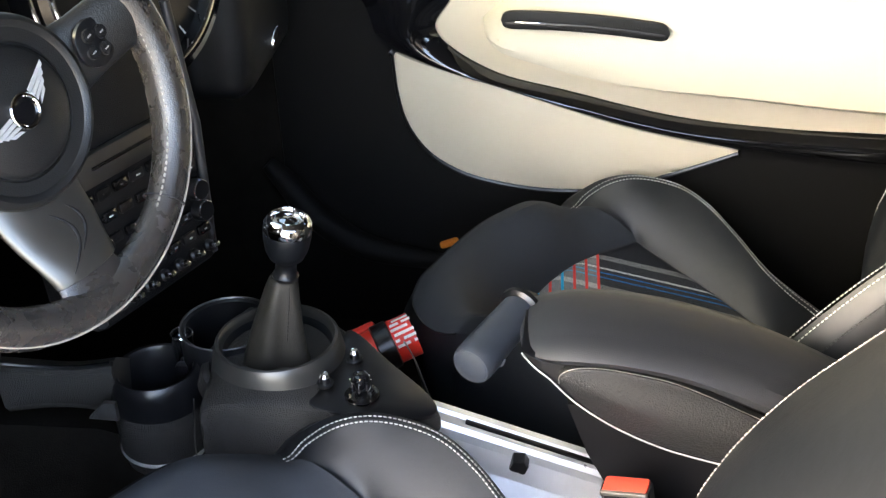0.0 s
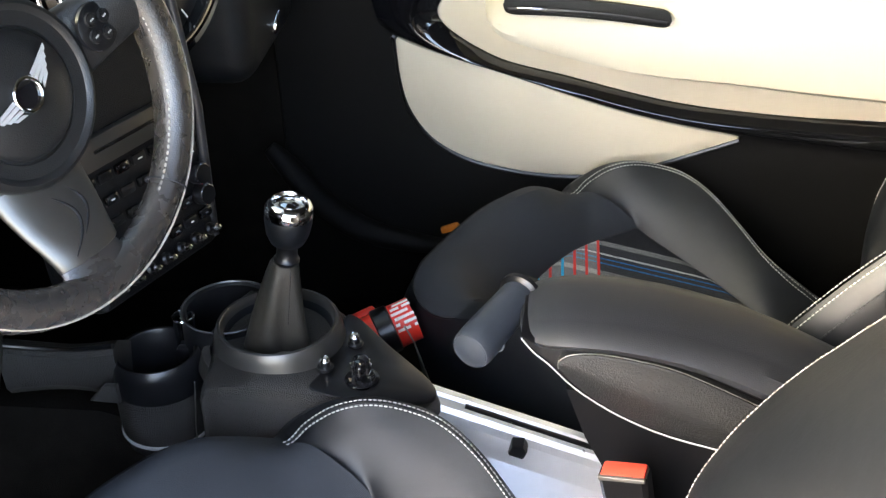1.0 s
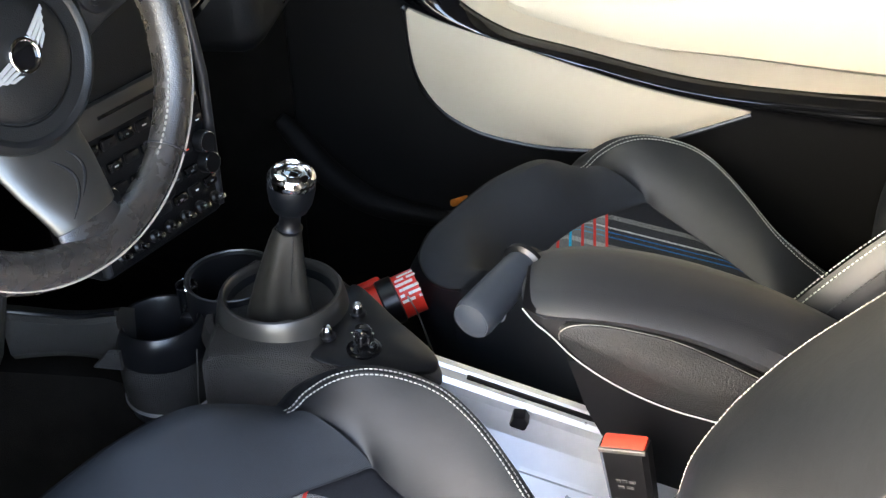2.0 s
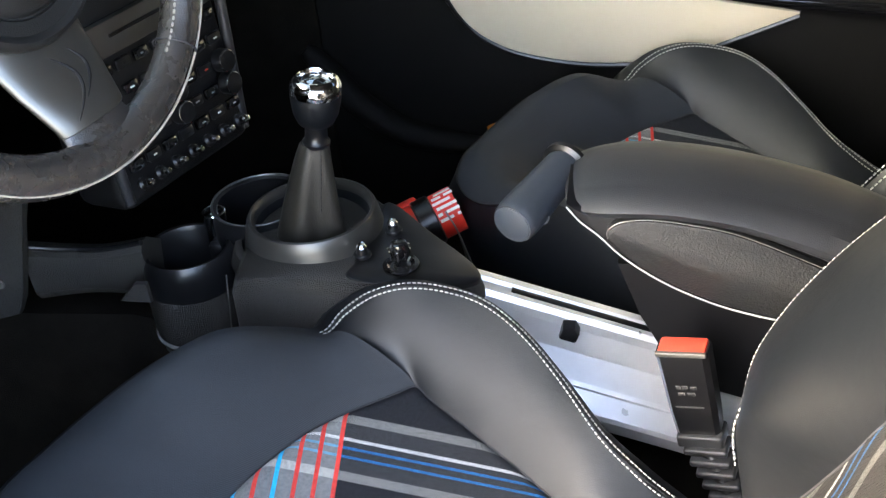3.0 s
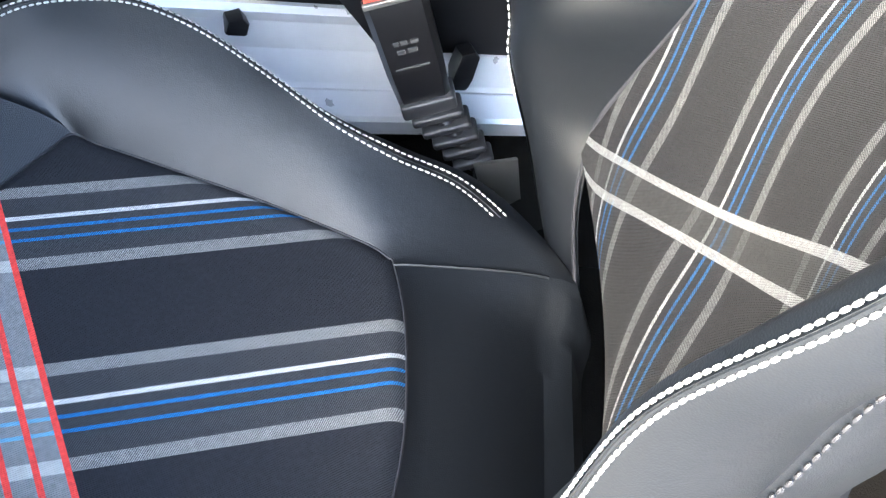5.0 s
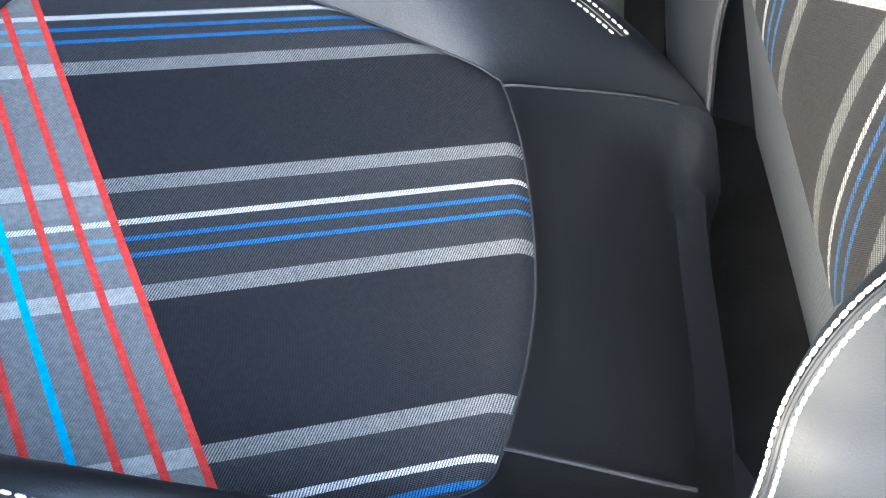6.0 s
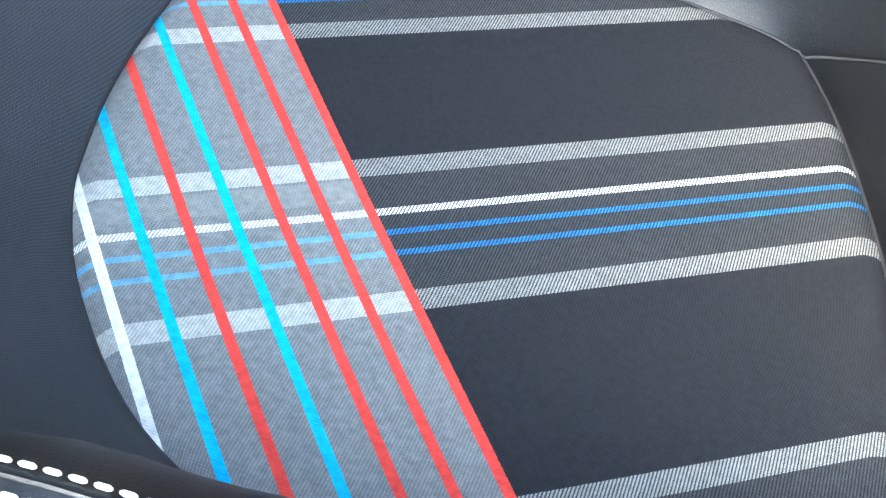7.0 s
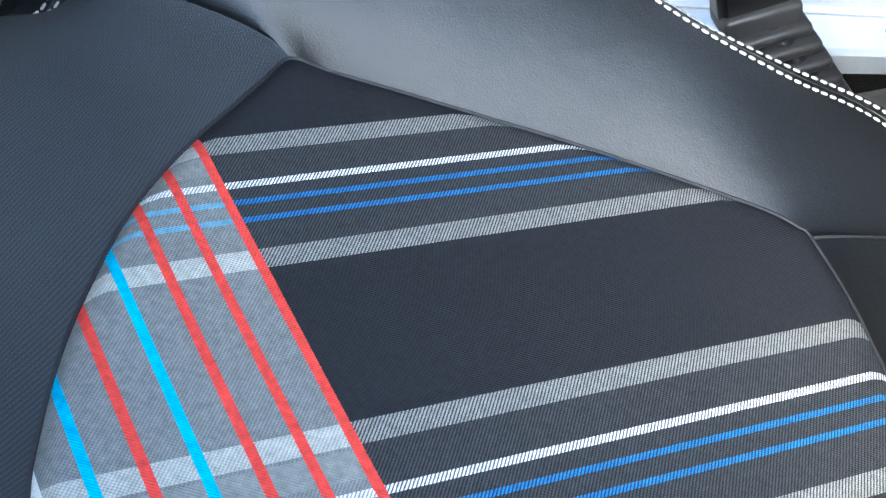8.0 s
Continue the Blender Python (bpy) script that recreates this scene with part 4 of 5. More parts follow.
part("tab", slab([Vector((x, -0.004, z)) for x, z in ((-0.684, 0.364), (-0.664, 0.386), (-0.650, 0.386), (-0.650, 0.362))], (0, -1, 0), 0.006, 0.002), PLASTIC, cup, "small moulded tab")
part("cup_clip", box((0.016, 0.012, 0.022), (-0.598, 0.068, 0.376), bevel=0.004), SMOOTH, cup, "grey retaining clip")
cup2 = thing("cup_holder", (-0.55, 0.115, 0.30), "rear cup well with a thin chrome rim", "cup holder", "cup holders")
part("cup_well", lathe([(0.056, 0.33), (0.055, 0.41), (0.0525, 0.42), (0.049, 0.418), (0.047, 0.35), (0.0, 0.345)], (-0.55, 0.1, 0.0), n=48), SMOOTH, cup2)
part("chrome_rim", tube([Vector((-0.55 + 0.0535 * math.cos(a), 0.1 + 0.0535 * math.sin(a), 0.421)) for a in [2 * math.pi * k / 60 for k in range(60)]], 0.0013, 8, closed=True), SPOKEDARK, cup2, "thin dark bright-edged rim")
lighter = thing("lighter_socket", (-0.6, 0.085, 0.40), "round chrome-edged lighter socket on the console", "lighter")
part("socket", lathe([(0.013, -0.03), (0.013, 0.004), (0.011, 0.006), (0.009, 0.004), (0.009, 0.002), (0.0, 0.001)], (-0.6, 0.085, 0.41), n=28), GLOSS, lighter)
part("socket_ring", tube([Vector((-0.6 + 0.0122 * math.cos(a), 0.085 + 0.0122 * math.sin(a), 0.4155)) for a in [2 * math.pi * k / 30 for k in range(30)]], 0.0012, 8, closed=True), CHROME, lighter)
part("socket_mark", box((0.008, 0.002, 0.0008), (-0.6, 0.086, 0.4122), bevel=0.0), WHITE, lighter, "white mark", smooth=False)
side = thing("console_side_panel", (-0.72, 0.03, FLOOR_Z), "black grained panel along the foot of the centre stack", "panel")
rings = []
for f in range(25):
    u = f / 24
    x = -0.79 + 0.135 * u
    y = 0.008 + 0.012 * math.sin(u * math.pi)
    top = 0.416 - 0.012 * math.sin(u * math.pi) + 0.012 * max(0, u - 0.6)
    rings.append([Vector((x, y + 0.06, top - 0.03)), Vector((x, y + 0.02, top)), Vector((x, y + 0.006, top + 0.002)), Vector((x, y, top - 0.006)), Vector((x, y + 0.004, 0.358)), Vector((x, y + 0.012, 0.346)), Vector((x, y + 0.06, 0.346))])
part("side_moulding", loft(rings), PLASTIC, side)
part("top_lip", tube([r[2] + Vector((0, -0.002, 0.001)) for r in rings], 0.003, 8), SMOOTH, side, "smooth raised lip")
knee = thing("knee_panel", (-0.85, 0.0, 0.33), "black grained knee panel with a screw below the column", "panel")
part("panel_body", slab([Vector((x, 0.002, z)) for x, z in ((-0.98, 0.50), (-0.757, 0.486), (-0.766, 0.46), (-0.792, 0.366), (-0.803, 0.345), (-0.84, 0.335), (-1.0, 0.33))], (0, -1, 0), 0.012, 0.004), PLASTIC, knee)
part("screw", lathe([(0.0055, 0.0), (0.005, 0.002), (0.0018, 0.0025), (0.0, 0.0012)], (-0.813, -0.0102, 0.386), (0, -1, 0), 16), SATIN, knee, "bright screw head")
single("tunnel", loft([[Vector((x, -0.06 + e, 0.05)), Vector((x, -0.045 + e, 0.26 + h)), Vector((x, -0.02 + e, 0.29 + h)), Vector((x, 0.12, 0.29 + h)), Vector((x, 0.16, 0.26 + h)), Vector((x, 0.18, 0.05))] for x, e, h in ((-1.2, 0.05, 0.03), (-0.7, 0.06, 0.02), (-0.5, 0.02, 0.0), (-0.3, 0.0, -0.03), (-0.1, 0.0, -0.11), (0.3, 0.0, -0.14), (1.3, 0.0, -0.14))]), CARPET, "dark carpet over the transmission tunnel", "tunnel", "structure")

# ---- centre rail ----
rail = thing("centre_rail", (-0.15, -0.03, 0.3), "bright brushed aluminium rail between the seats", "rail")
r0, r1 = Vector((-0.312, 0, 0.388)), Vector((0.12, 0, 0.235))
prof = [(0.012, 0.0), (0.012, 0.006), (0.002, 0.007), (-0.001, 0.003), (-0.008, 0.003), (-0.011, 0.006), (-0.017, 0.006), (-0.021, 0.0), (-0.031, -0.002), (-0.052, -0.016), (-0.072, -0.037), (-0.075, -0.041), (-0.078, -0.041), (-0.092, -0.058), (-0.094, -0.063), (-0.09, -0.08), (0.012, -0.08)]
rings = []
for k in range(2):
    p = (r0, r1)[k]
    rings.append([Vector((p.x - z * 0.33, p.y + y, p.z + z)) for y, z in prof])
part("rail_body", loft(rings), ALU, rail, "bright aluminium extrusion with lengthwise grooves", smooth=False)
part("rail_groove", box((0.3, 0.007, 0.003), r0.lerp(r1, 0.42) + Vector((0.0, -0.0045, 0.0035)), Euler((0, math.atan2(r0.z - r1.z, r1.x - r0.x), 0)).to_matrix(), bevel=0.001), SMOOTH, rail, "dark slot along the rail")
clip = thing("rail_clip", (-0.22, -0.02, 0.35), "small black clip snapped onto the aluminium rail", "clip")
part("clip_body", slab([Vector((x, -0.028, z)) for x, z in ((-0.236, 0.312), (-0.234, 0.328), (-0.22, 0.358), (-0.208, 0.358), (-0.204, 0.35), (-0.212, 0.33), (-0.222, 0.316))], (0, -1, 0), 0.016, 0.003), SMOOTH, clip)
copy_thing(clip, Matrix.Translation((-0.045, -0.05, 0.285)))

# ---- armrest ----
# Lighter than the seats' leather: the light falling on the lid is in its colour.
LIDMAT = material("lid_lit_from_above", (0.0175, 0.0190, 0.0225), 0.46, grain=0.25, grain_size=900, cells=True, vary=0.2, spec=0.6, wrinkle=0.04)
arm = thing("armrest", (-0.04, 0.0, 0.26), "black padded armrest box between the seats", "armrest")
X = [-0.213, -0.209, -0.199, -0.182, -0.155, -0.11, -0.05, 0.02, 0.09, 0.16, 0.22]
TOP = [0.509, 0.514, 0.520, 0.526, 0.530, 0.528, 0.518, 0.498, 0.465, 0.426, 0.388]
LOWZ = [0.505, 0.506, 0.505, 0.505, 0.506, 0.504, 0.490, 0.460, 0.42, 0.38, 0.34]
WID = [0.02, 0.055, 0.07, 0.079, 0.083, 0.085, 0.085, 0.085, 0.085, 0.084, 0.08]
curve = [spline([(x, 0, v) for x, v in zip(X, vals)], 60) for vals in (TOP, LOWZ, WID)]
rings, low_line = [], []
for t_, l_, w_ in zip(*curve):
    x, top, low, w = t_.x, t_.z, l_.z, w_.z
    yc = 0.004
    ring = [Vector((x, yc - w * 0.97, low)), Vector((x, yc - w, low + (top - low) * 0.25)), Vector((x, yc - w * 0.9, low + (top - low) * 0.62)), Vector((x, yc - w * 0.70, low + (top - low) * 0.78)), Vector((x, yc - w * 0.64, low + (top - low) * 0.80)), Vector((x, yc - w * 0.60, low + (top - low) * 0.86)), Vector((x, yc - w * 0.3, low + (top - low) * 0.97)), Vector((x, yc, top)), Vector((x, yc + w * 0.16, top - (top - low) * 0.08)), Vector((x, yc + w * 0.34, top - (top - low) * 0.32)), Vector((x, yc + w * 0.5, low)), Vector((x, yc + w * 0.45, low - 0.02)), Vector((x, yc - w * 0.9, low - 0.004))]
    rings.append(ring)
    low_line.append(ring[0])
part("lid", loft(rings), LIDMAT, arm, "dark leatherette lid with a soft ridge, lightened for light from above")
BX = [(-0.208, 0.518, 0.514), (-0.196, 0.512, 0.498), (-0.181, 0.508, 0.484), (-0.160, 0.505, 0.461), (-0.134, 0.506, 0.440), (-0.103, 0.502, 0.421), (-0.065, 0.492, 0.404), (-0.017, 0.474, 0.390), (0.03, 0.452, 0.378), (0.1, 0.415, 0.358), (0.2, 0.355, 0.33)]
body = spline([(x, a, b) for x, a, b in BX], 60)
rings = [[Vector((p.x, -0.066, p.y)), Vector((p.x, -0.070, p.y - 0.3 * (p.y - p.z))), Vector((p.x, -0.070, p.z + 0.003)), Vector((p.x, -0.066, p.z)), Vector((p.x, 0.03, p.z)), Vector((p.x, 0.035, p.y))] for p in body]
part("box_body", loft(rings), SMOOTH, arm, "black plastic box body")
up_line = spline([(-0.1725, -0.070, 0.486), (-0.172, -0.070, 0.495), (-0.160, -0.070, 0.503), (-0.136, -0.070, 0.505), (-0.102, -0.070, 0.500), (-0.057, -0.070, 0.488), (0.01, -0.070, 0.456), (0.06, -0.070, 0.430), (0.14, -0.070, 0.386)], 50)
down_line = spline([(0.14, -0.070, 0.355), (0.06, -0.070, 0.377), (-0.015, -0.070, 0.398), (-0.063, -0.070, 0.412), (-0.102, -0.070, 0.429), (-0.132, -0.070, 0.447), (-0.157, -0.070, 0.468)], 40)
part("side_inset", slab(up_line + down_line, (0, -1, 0), 0.011, 0.004), PEBBLE, arm, "pebbled black side inset")
part("lower_trim", tube([Vector((p.x, -0.072, p.z + 0.001)) for p in body], 0.0009, 8), TRIM, arm, "thin bright trim line below the inset")
part("upper_trim", tube([p + Vector((0, -0.0095, 0.0005)) for p in up_line], 0.0005, 8), SATIN, arm, "thin grey line above the inset")
part("pedestal", loft([[Vector((-0.165 + d, -0.05, z)), Vector((0.2 + d, -0.05, z - 0.02)), Vector((0.2 + d, 0.06, z - 0.02)), Vector((-0.165 + d, 0.06, z))] for d, z in ((0.0, 0.44), (0.02, 0.38), (0.06, 0.30), (0.1, 0.2))]), SMOOTH, arm, "dark pedestal below the box")

# ---- handbrake ----
RUBBER = material("grey_rubber", (0.036, 0.043, 0.054), 0.42, grain=0.4, grain_size=900)
brake = thing("handbrake", (-0.2, 0.0, 0.4), "dark grey rubber handbrake grip, lever raised", "handbrake")
b0, b1 = Vector((-0.257, -0.072, 0.497)), Vector((-0.212, 0.022, 0.507))
grip = [b0.lerp(b1, f) for f in (0, 0.01, 0.03, 0.08, 0.2, 0.4, 0.6, 0.8, 0.92, 1.0)]
part("grip", tube(grip, [0.019, 0.0195, 0.0203, 0.0212, 0.0212, 0.0205, 0.0198, 0.019, 0.0185, 0.018], 28), RUBBER, brake, "grey rubber grip")
part("collar", tube([b0.lerp(b1, f) for f in (0.90, 0.93, 0.98, 1.01)], [0.0195, 0.0235, 0.0235, 0.0195], 28), SMOOTH, brake, "black collar")
part("end_cap", lathe([(0.0, -0.004), (0.010, -0.0032), (0.0175, -0.0005), (0.0195, 0.003), (0.0205, 0.008)], b0, (b1 - b0), 28), RUBBER, brake, "smooth domed end cap")
part("loop", tube([b0.lerp(b1, 0.2) + Vector((0.018, 0, -0.006)) + Vector((0.004 * math.cos(a), 0.004 * math.sin(a), 0.005 * math.sin(a))) for a in [2 * math.pi * k / 14 for k in range(14)]], 0.0012, 6, closed=True), SMOOTH, brake)
part("lever_arm", tube([b1, b1.lerp(Vector((-0.05, 0.02, 0.40)), 0.5), Vector((-0.05, 0.02, 0.38))], [0.014, 0.014, 0.016], 16), SMOOTH, brake)

# ---- seat belt buckle ----
buckle = thing("seat_belt_buckle", (-0.07, -0.12, 0.2), "black seat belt buckle with a red release button", "buckle")
tilt = Euler((radians(4), radians(-9), radians(-14))).to_matrix()
bc = Vector((-0.0985, -0.112, 0.345))
part("housing", loft([[bc + tilt @ Vector((sx * w, sy * d, z)) for sx, sy in ((-1, -0.6), (-0.8, -1), (0.8, -1), (1, -0.6), (1, 0.6), (0.8, 1), (-0.8, 1), (-1, 0.6))] for w, d, z in ((0.017, 0.009, -0.056), (0.0205, 0.011, -0.052), (0.0225, 0.0125, -0.02), (0.0235, 0.013, 0.03), (0.024, 0.013, 0.048), (0.0235, 0.0125, 0.05))]), SMOOTH, buckle)
part("release_button", box((0.044, 0.021, 0.008), bc + tilt @ Vector((0, 0.0, 0.049)), tilt, bevel=0.003), REDCAP, buckle, "red release button")
part("button_frame", box((0.046, 0.004, 0.005), bc + tilt @ Vector((0, -0.0115, 0.05)), tilt, bevel=0.001), SATIN, buckle)
bm = bmesh.new()
for k, (u, v, w) in enumerate(((-0.008, 0.012, 0.004), (-0.002, 0.0122, 0.005), (0.006, 0.0118, 0.006), (-0.006, 0.004, 0.006), (0.003, 0.0042, 0.007), (-0.001, -0.012, 0.026))):
    box((w, 0.0012, 0.0035 if k < 5 else 0.0012), bc + tilt @ Vector((u, -0.0132, v)), tilt, bevel=0.0, bm=bm)
part("marking_bars", bm, material("grey_print", (0.05, 0.05, 0.05), 0.5), buckle, smooth=False)
s0, s1 = bc + tilt @ Vector((0, 0, -0.052)), Vector((-0.0625, -0.150, 0.243))
BOOT = material("soft_black_rubber", (0.03, 0.03, 0.032), 0.42)
boot = part("ribbed_boot", tube([s0.lerp(s1, f) for f in (-0.05, 0.3, 0.7, 1.0)], [0.009, 0.009, 0.0085, 0.008], 16), SMOOTH, buckle, "ribbed black rubber boot")
for k in range(6):
    f = 0.06 + 0.165 * k
    w = 0.0435 - 0.0022 * k
    part("rib", box((w, 0.027 - 0.001 * k, 0.0145 if k == 0 else 0.0075), s0.lerp(s1, f), tilt, bevel=0.003, segments=3), BOOT, boot)
part("stalk", tube(spline([s1 + Vector((0.004, 0, 0.004)), Vector((-0.055, -0.135, 0.2)), Vector((-0.05, -0.14, 0.175)), Vector((-0.03, -0.14, 0.12))], 16), 0.008, 10, flat=0.6), SMOOTH, buckle)
anchor = thing("belt_anchor", (-0.03, -0.14, 0.15), "grey steel belt anchor plate beside the seat", "anchor plate")
part("anchor_plate", slab([Vector((x, -0.168, z)) for x, z in ((-0.073, 0.262), (-0.037, 0.256), (-0.036, 0.215), (-0.06, 0.208), (-0.066, 0.22))], (0, -1, 0), 0.004, 0.001), SATIN, anchor)

# ---- steering wheel ----
WC, WR = Vector((-0.57, -0.231, 0.817)), 0.1505
az, el = radians(-24.2), radians(14.8)
wn_ = Vector((math.cos(el) * math.cos(az), math.cos(el) * math.sin(az), math.sin(el)))
wr_ = Vector((-math.sin(az), math.cos(az), 0))
wu_ = wn_.cross(wr_)


def wheel_at(r, deg, out=0.0):
    a = radians(deg)
    return WC + wr_ * (r * math.cos(a)) + wu_ * (r * math.sin(a)) + wn_ * out


wheel = thing("steering_wheel", WC, "leather steering wheel with round hub, turned a little", "steering wheel")
part("rim", tube([wheel_at(WR, k * 3) for k in range(120)], [0.0155 + 0.0012 * math.cos(radians(3 * k * 3)) for k in range(120)], 22, closed=True, flat=1.15), RIMLEATHER, wheel, "worn black leather rim")
part("rim_piping", tube([wheel_at(WR + 0.0128, k * 3, 0.0105) for k in range(120)], 0.0010, 6, closed=True), material("pale_edge", (0.4, 0.36, 0.3), 0.4), wheel)
part("rim_stitching", stitches([wheel_at(WR - 0.0138, k * 1.0, 0.0105) for k in range(-50, 14)], 0.0052, 0.0036, 0.0011), material("grey_thread", (0.30, 0.28, 0.25), 0.6), wheel, "grey cross stitching")
for deg in (-46.0, 47.0):
    part("rim_joint", tube([WC + (wheel_at(WR, deg) - WC) + (wheel_at(WR, deg) - WC).normalized() * (0.0162 * math.cos(a)) + wn_ * (0.0185 * math.sin(a)) for a in [2 * math.pi * k / 24 for k in range(24)]], 0.0008, 6, closed=True), DARKTHREAD, wheel)
HUB = -0.03
PALEPRINT = material("pale_print", (0.3, 0.3, 0.29), 0.5)
SPOKE = material("satin_spoke_grey", (0.16, 0.148, 0.132), 0.34, metal=0.85, vary=0.1, vary_size=15)
hub = part("hub", lathe([(0.0, -0.03), (0.05, -0.03), (0.070, -0.012), (0.0745, 0.002), (0.0745, 0.009), (0.072, 0.0145), (0.0685, 0.0165), (0.065, 0.0155), (0.0635, 0.0135), (0.053, 0.0125), (0.0518, 0.0105), (0.0505, 0.0105), (0.0495, 0.0145), (0.046, 0.0175), (0.03, 0.0215), (0.0, 0.023)], WC + wn_ * (0.012 + HUB) + wu_ * 0.011 + wr_ * 0.005, wn_, 64), HUBMAT, wheel, "round black airbag cover")
def spoke_rings(deg, stations):
    """Flat oval sections along a spoke; stations of (radius, half width, height above the wheel's plane)."""
    a = radians(deg)
    d = wr_ * math.cos(a) + wu_ * math.sin(a)
    e = wn_.cross(d)
    return [[WC + d * r + e * (w * math.cos(t)) + wn_ * (h + 0.010 * math.sin(t)) for t in [2 * math.pi * k / 28 for k in range(28)]] for r, w, h in stations], d, e


for deg in (20.0, -192.0):
    rings, d, e = spoke_rings(deg, [(0.055 + 0.0975 * f, 0.031 * (1.15 - 0.75 * f + 0.55 * f * f), 0.003 + 0.003 * f + HUB * (1 - f) ** 1.2) for f in (0.0, 0.2, 0.45, 0.7, 0.9, 1.0)])
    sp = part("spoke", loft(rings), HUBMAT, wheel, "dark spoke with a button pad")
    q = WC + d * 0.100 + wn_ * (0.0125 + HUB * 0.45)
    pad = part("button_pad", lathe([(0.02, 0.0), (0.0195, 0.003), (0.017, 0.004), (0.0, 0.0045)], q, wn_, 32), SMOOTH, sp, "round button pad")
    for k in range(4):
        t = math.pi / 2 * k + 0.4
        part("button", lathe([(0.006, 0.0), (0.0055, 0.002), (0.0, 0.0025)], q + d * (0.0095 * math.cos(t)) + e * (0.0095 * math.sin(t)) + wn_ * 0.004, wn_, 14), DASH, pad)
        part("button_mark", box((0.004, 0.0012, 0.0006), q + d * (0.0095 * math.cos(t)) + e * (0.0095 * math.sin(t)) + wn_ * 0.0066, Matrix((d, e, wn_)).transposed(), bevel=0.0), PALEPRINT, pad, smooth=False)
rings, d, e = spoke_rings(-86.0, [(0.052, 0.046, -0.026), (0.070, 0.043, -0.022), (0.088, 0.040, -0.015), (0.104, 0.036, -0.009), (0.118, 0.033, -0.004), (0.124, 0.032, -0.003), (0.1255, 0.030, -0.004)])
sp = part("spoke", loft(rings), SPOKE, wheel, "satin grey lower spoke with two swept creases")
rings, d, e = spoke_rings(-86.0, [(0.122, 0.0305, -0.0045), (0.130, 0.0315, -0.002), (0.138, 0.036, 0.001), (0.146, 0.046, 0.002), (0.152, 0.052, 0.001)])
part("spoke_joint", loft(rings), RIMLEATHER, wheel, "leather joint between spoke and rim")
for bend, shift, length in ((0.017, -0.004, 0.046), (0.012, 0.014, 0.036)):
    line = []
    for k in range(15):
        u = k / 14
        across = shift + bend * math.sin(math.pi * u) - 0.012 * u
        line.append(WC + d * (0.072 + length * u) + e * across + wn_ * (-0.0215 + 0.0175 * u * length / 0.046 + 0.0098 * math.sqrt(max(0.0, 1 - (across / 0.040) ** 2))))
    part("spoke_crease", tube(line, [0.0004 + 0.0014 * math.sin(math.pi * k / 14) for k in range(15)], 8), DASH, sp)
badge_c = WC + wn_ * (0.036 + HUB) + wu_ * 0.011 + wr_ * 0.006
rot = radians(30)
bx, by = wr_ * math.cos(rot) + wu_ * math.sin(rot), -wr_ * math.sin(rot) + wu_ * math.cos(rot)
badge = part("badge", tube([badge_c + bx * (0.0125 * math.cos(a)) + by * (0.0125 * math.sin(a)) for a in [2 * math.pi * k / 40 for k in range(40)]], 0.0018, 8, closed=True), CHROME, wheel, "chrome winged badge without letters")
part("badge_disc", lathe([(0.0125, -0.001), (0.0, 0.0)], badge_c, wn_, 32), GLOSS, badge)
for s in (-1, 1):
    for k in range(4):
        y0 = 0.008 - 0.0042 * k
        ln = 0.026 - 0.0045 * k
        o = [badge_c + bx * (s * (0.0135 + 0.0008 * k)) + by * y0, badge_c + bx * (s * (0.0135 + ln)) + by * (y0 + 0.004), badge_c + bx * (s * (0.0135 + ln - 0.002)) + by * (y0 + 0.0005), badge_c + bx * (s * 0.0135) + by * (y0 - 0.0033)]
        part("wing_feather", slab(o if s > 0 else o[::-1], wn_, 0.0012, 0.0), ALU, badge, smooth=False)
column = part("column_shroud", tube([WC - wn_ * 0.02, WC - wn_ * 0.08, WC - wn_ * 0.2 - Vector((0, 0, 0.02))], [0.045, 0.06, 0.075], 28), DASH, wheel, "dark column shroud")
stalk = thing("indicator_stalk", WC - wn_ * 0.06, "slim column stalk with a bright tip behind the wheel", "stalk")
tip = Vector((-0.63, -0.115, 0.785))
part("stalk_arm", tube([WC - wn_ * 0.07 + wr_ * 0.03, tip + Vector((0, -0.02, 0.002)), tip], [0.006, 0.0065, 0.008], 14), SMOOTH, stalk)
# The glint behind the wheel is put in as a pale swollen tip.
part("stalk_glint", tube(spline([tip + Vector((0, -0.008, 0.002)), tip + Vector((0.002, 0.004, 0.0)), tip + Vector((0.004, 0.018, -0.005)), tip + Vector((0.006, 0.028, -0.009))], 12), [0.005, 0.008, 0.0095, 0.010, 0.010, 0.0095, 0.009, 0.008, 0.007, 0.006, 0.004, 0.002], 16), TRIM, stalk, "pale tip put in for a glint of sun")

# ---- centre stack and dial ----
sn = Vector((0.9, -0.42, 0.12)).normalized()
sa = Vector((0.42, 0.907, 0)).normalized()
su = sn.cross(sa)
sframe = Matrix((sa, su, sn)).transposed()
SC = Vector((-0.632, 0.115, 0.60))
stack = thing("centre_stack", SC - sn * 0.05, "black centre stack with radio and heater controls", "control panel")
part("stack_body", box((0.2, 0.30, 0.08), SC - sn * 0.045, sframe, bevel=0.015, segments=3), DASH, stack)
part("radio_panel", box((0.17, 0.035, 0.012), SC + su * 0.03, sframe, bevel=0.004), SPOKE, stack, "dark glossy slot panel")
part("disc_slot", box((0.12, 0.004, 0.003), SC + su * 0.032 + sn * 0.006, sframe, bevel=0.001), GLOSS, stack)
rng = random.Random(4)
GREYPRINT = material("dim_print", (0.2, 0.2, 0.2), 0.5)
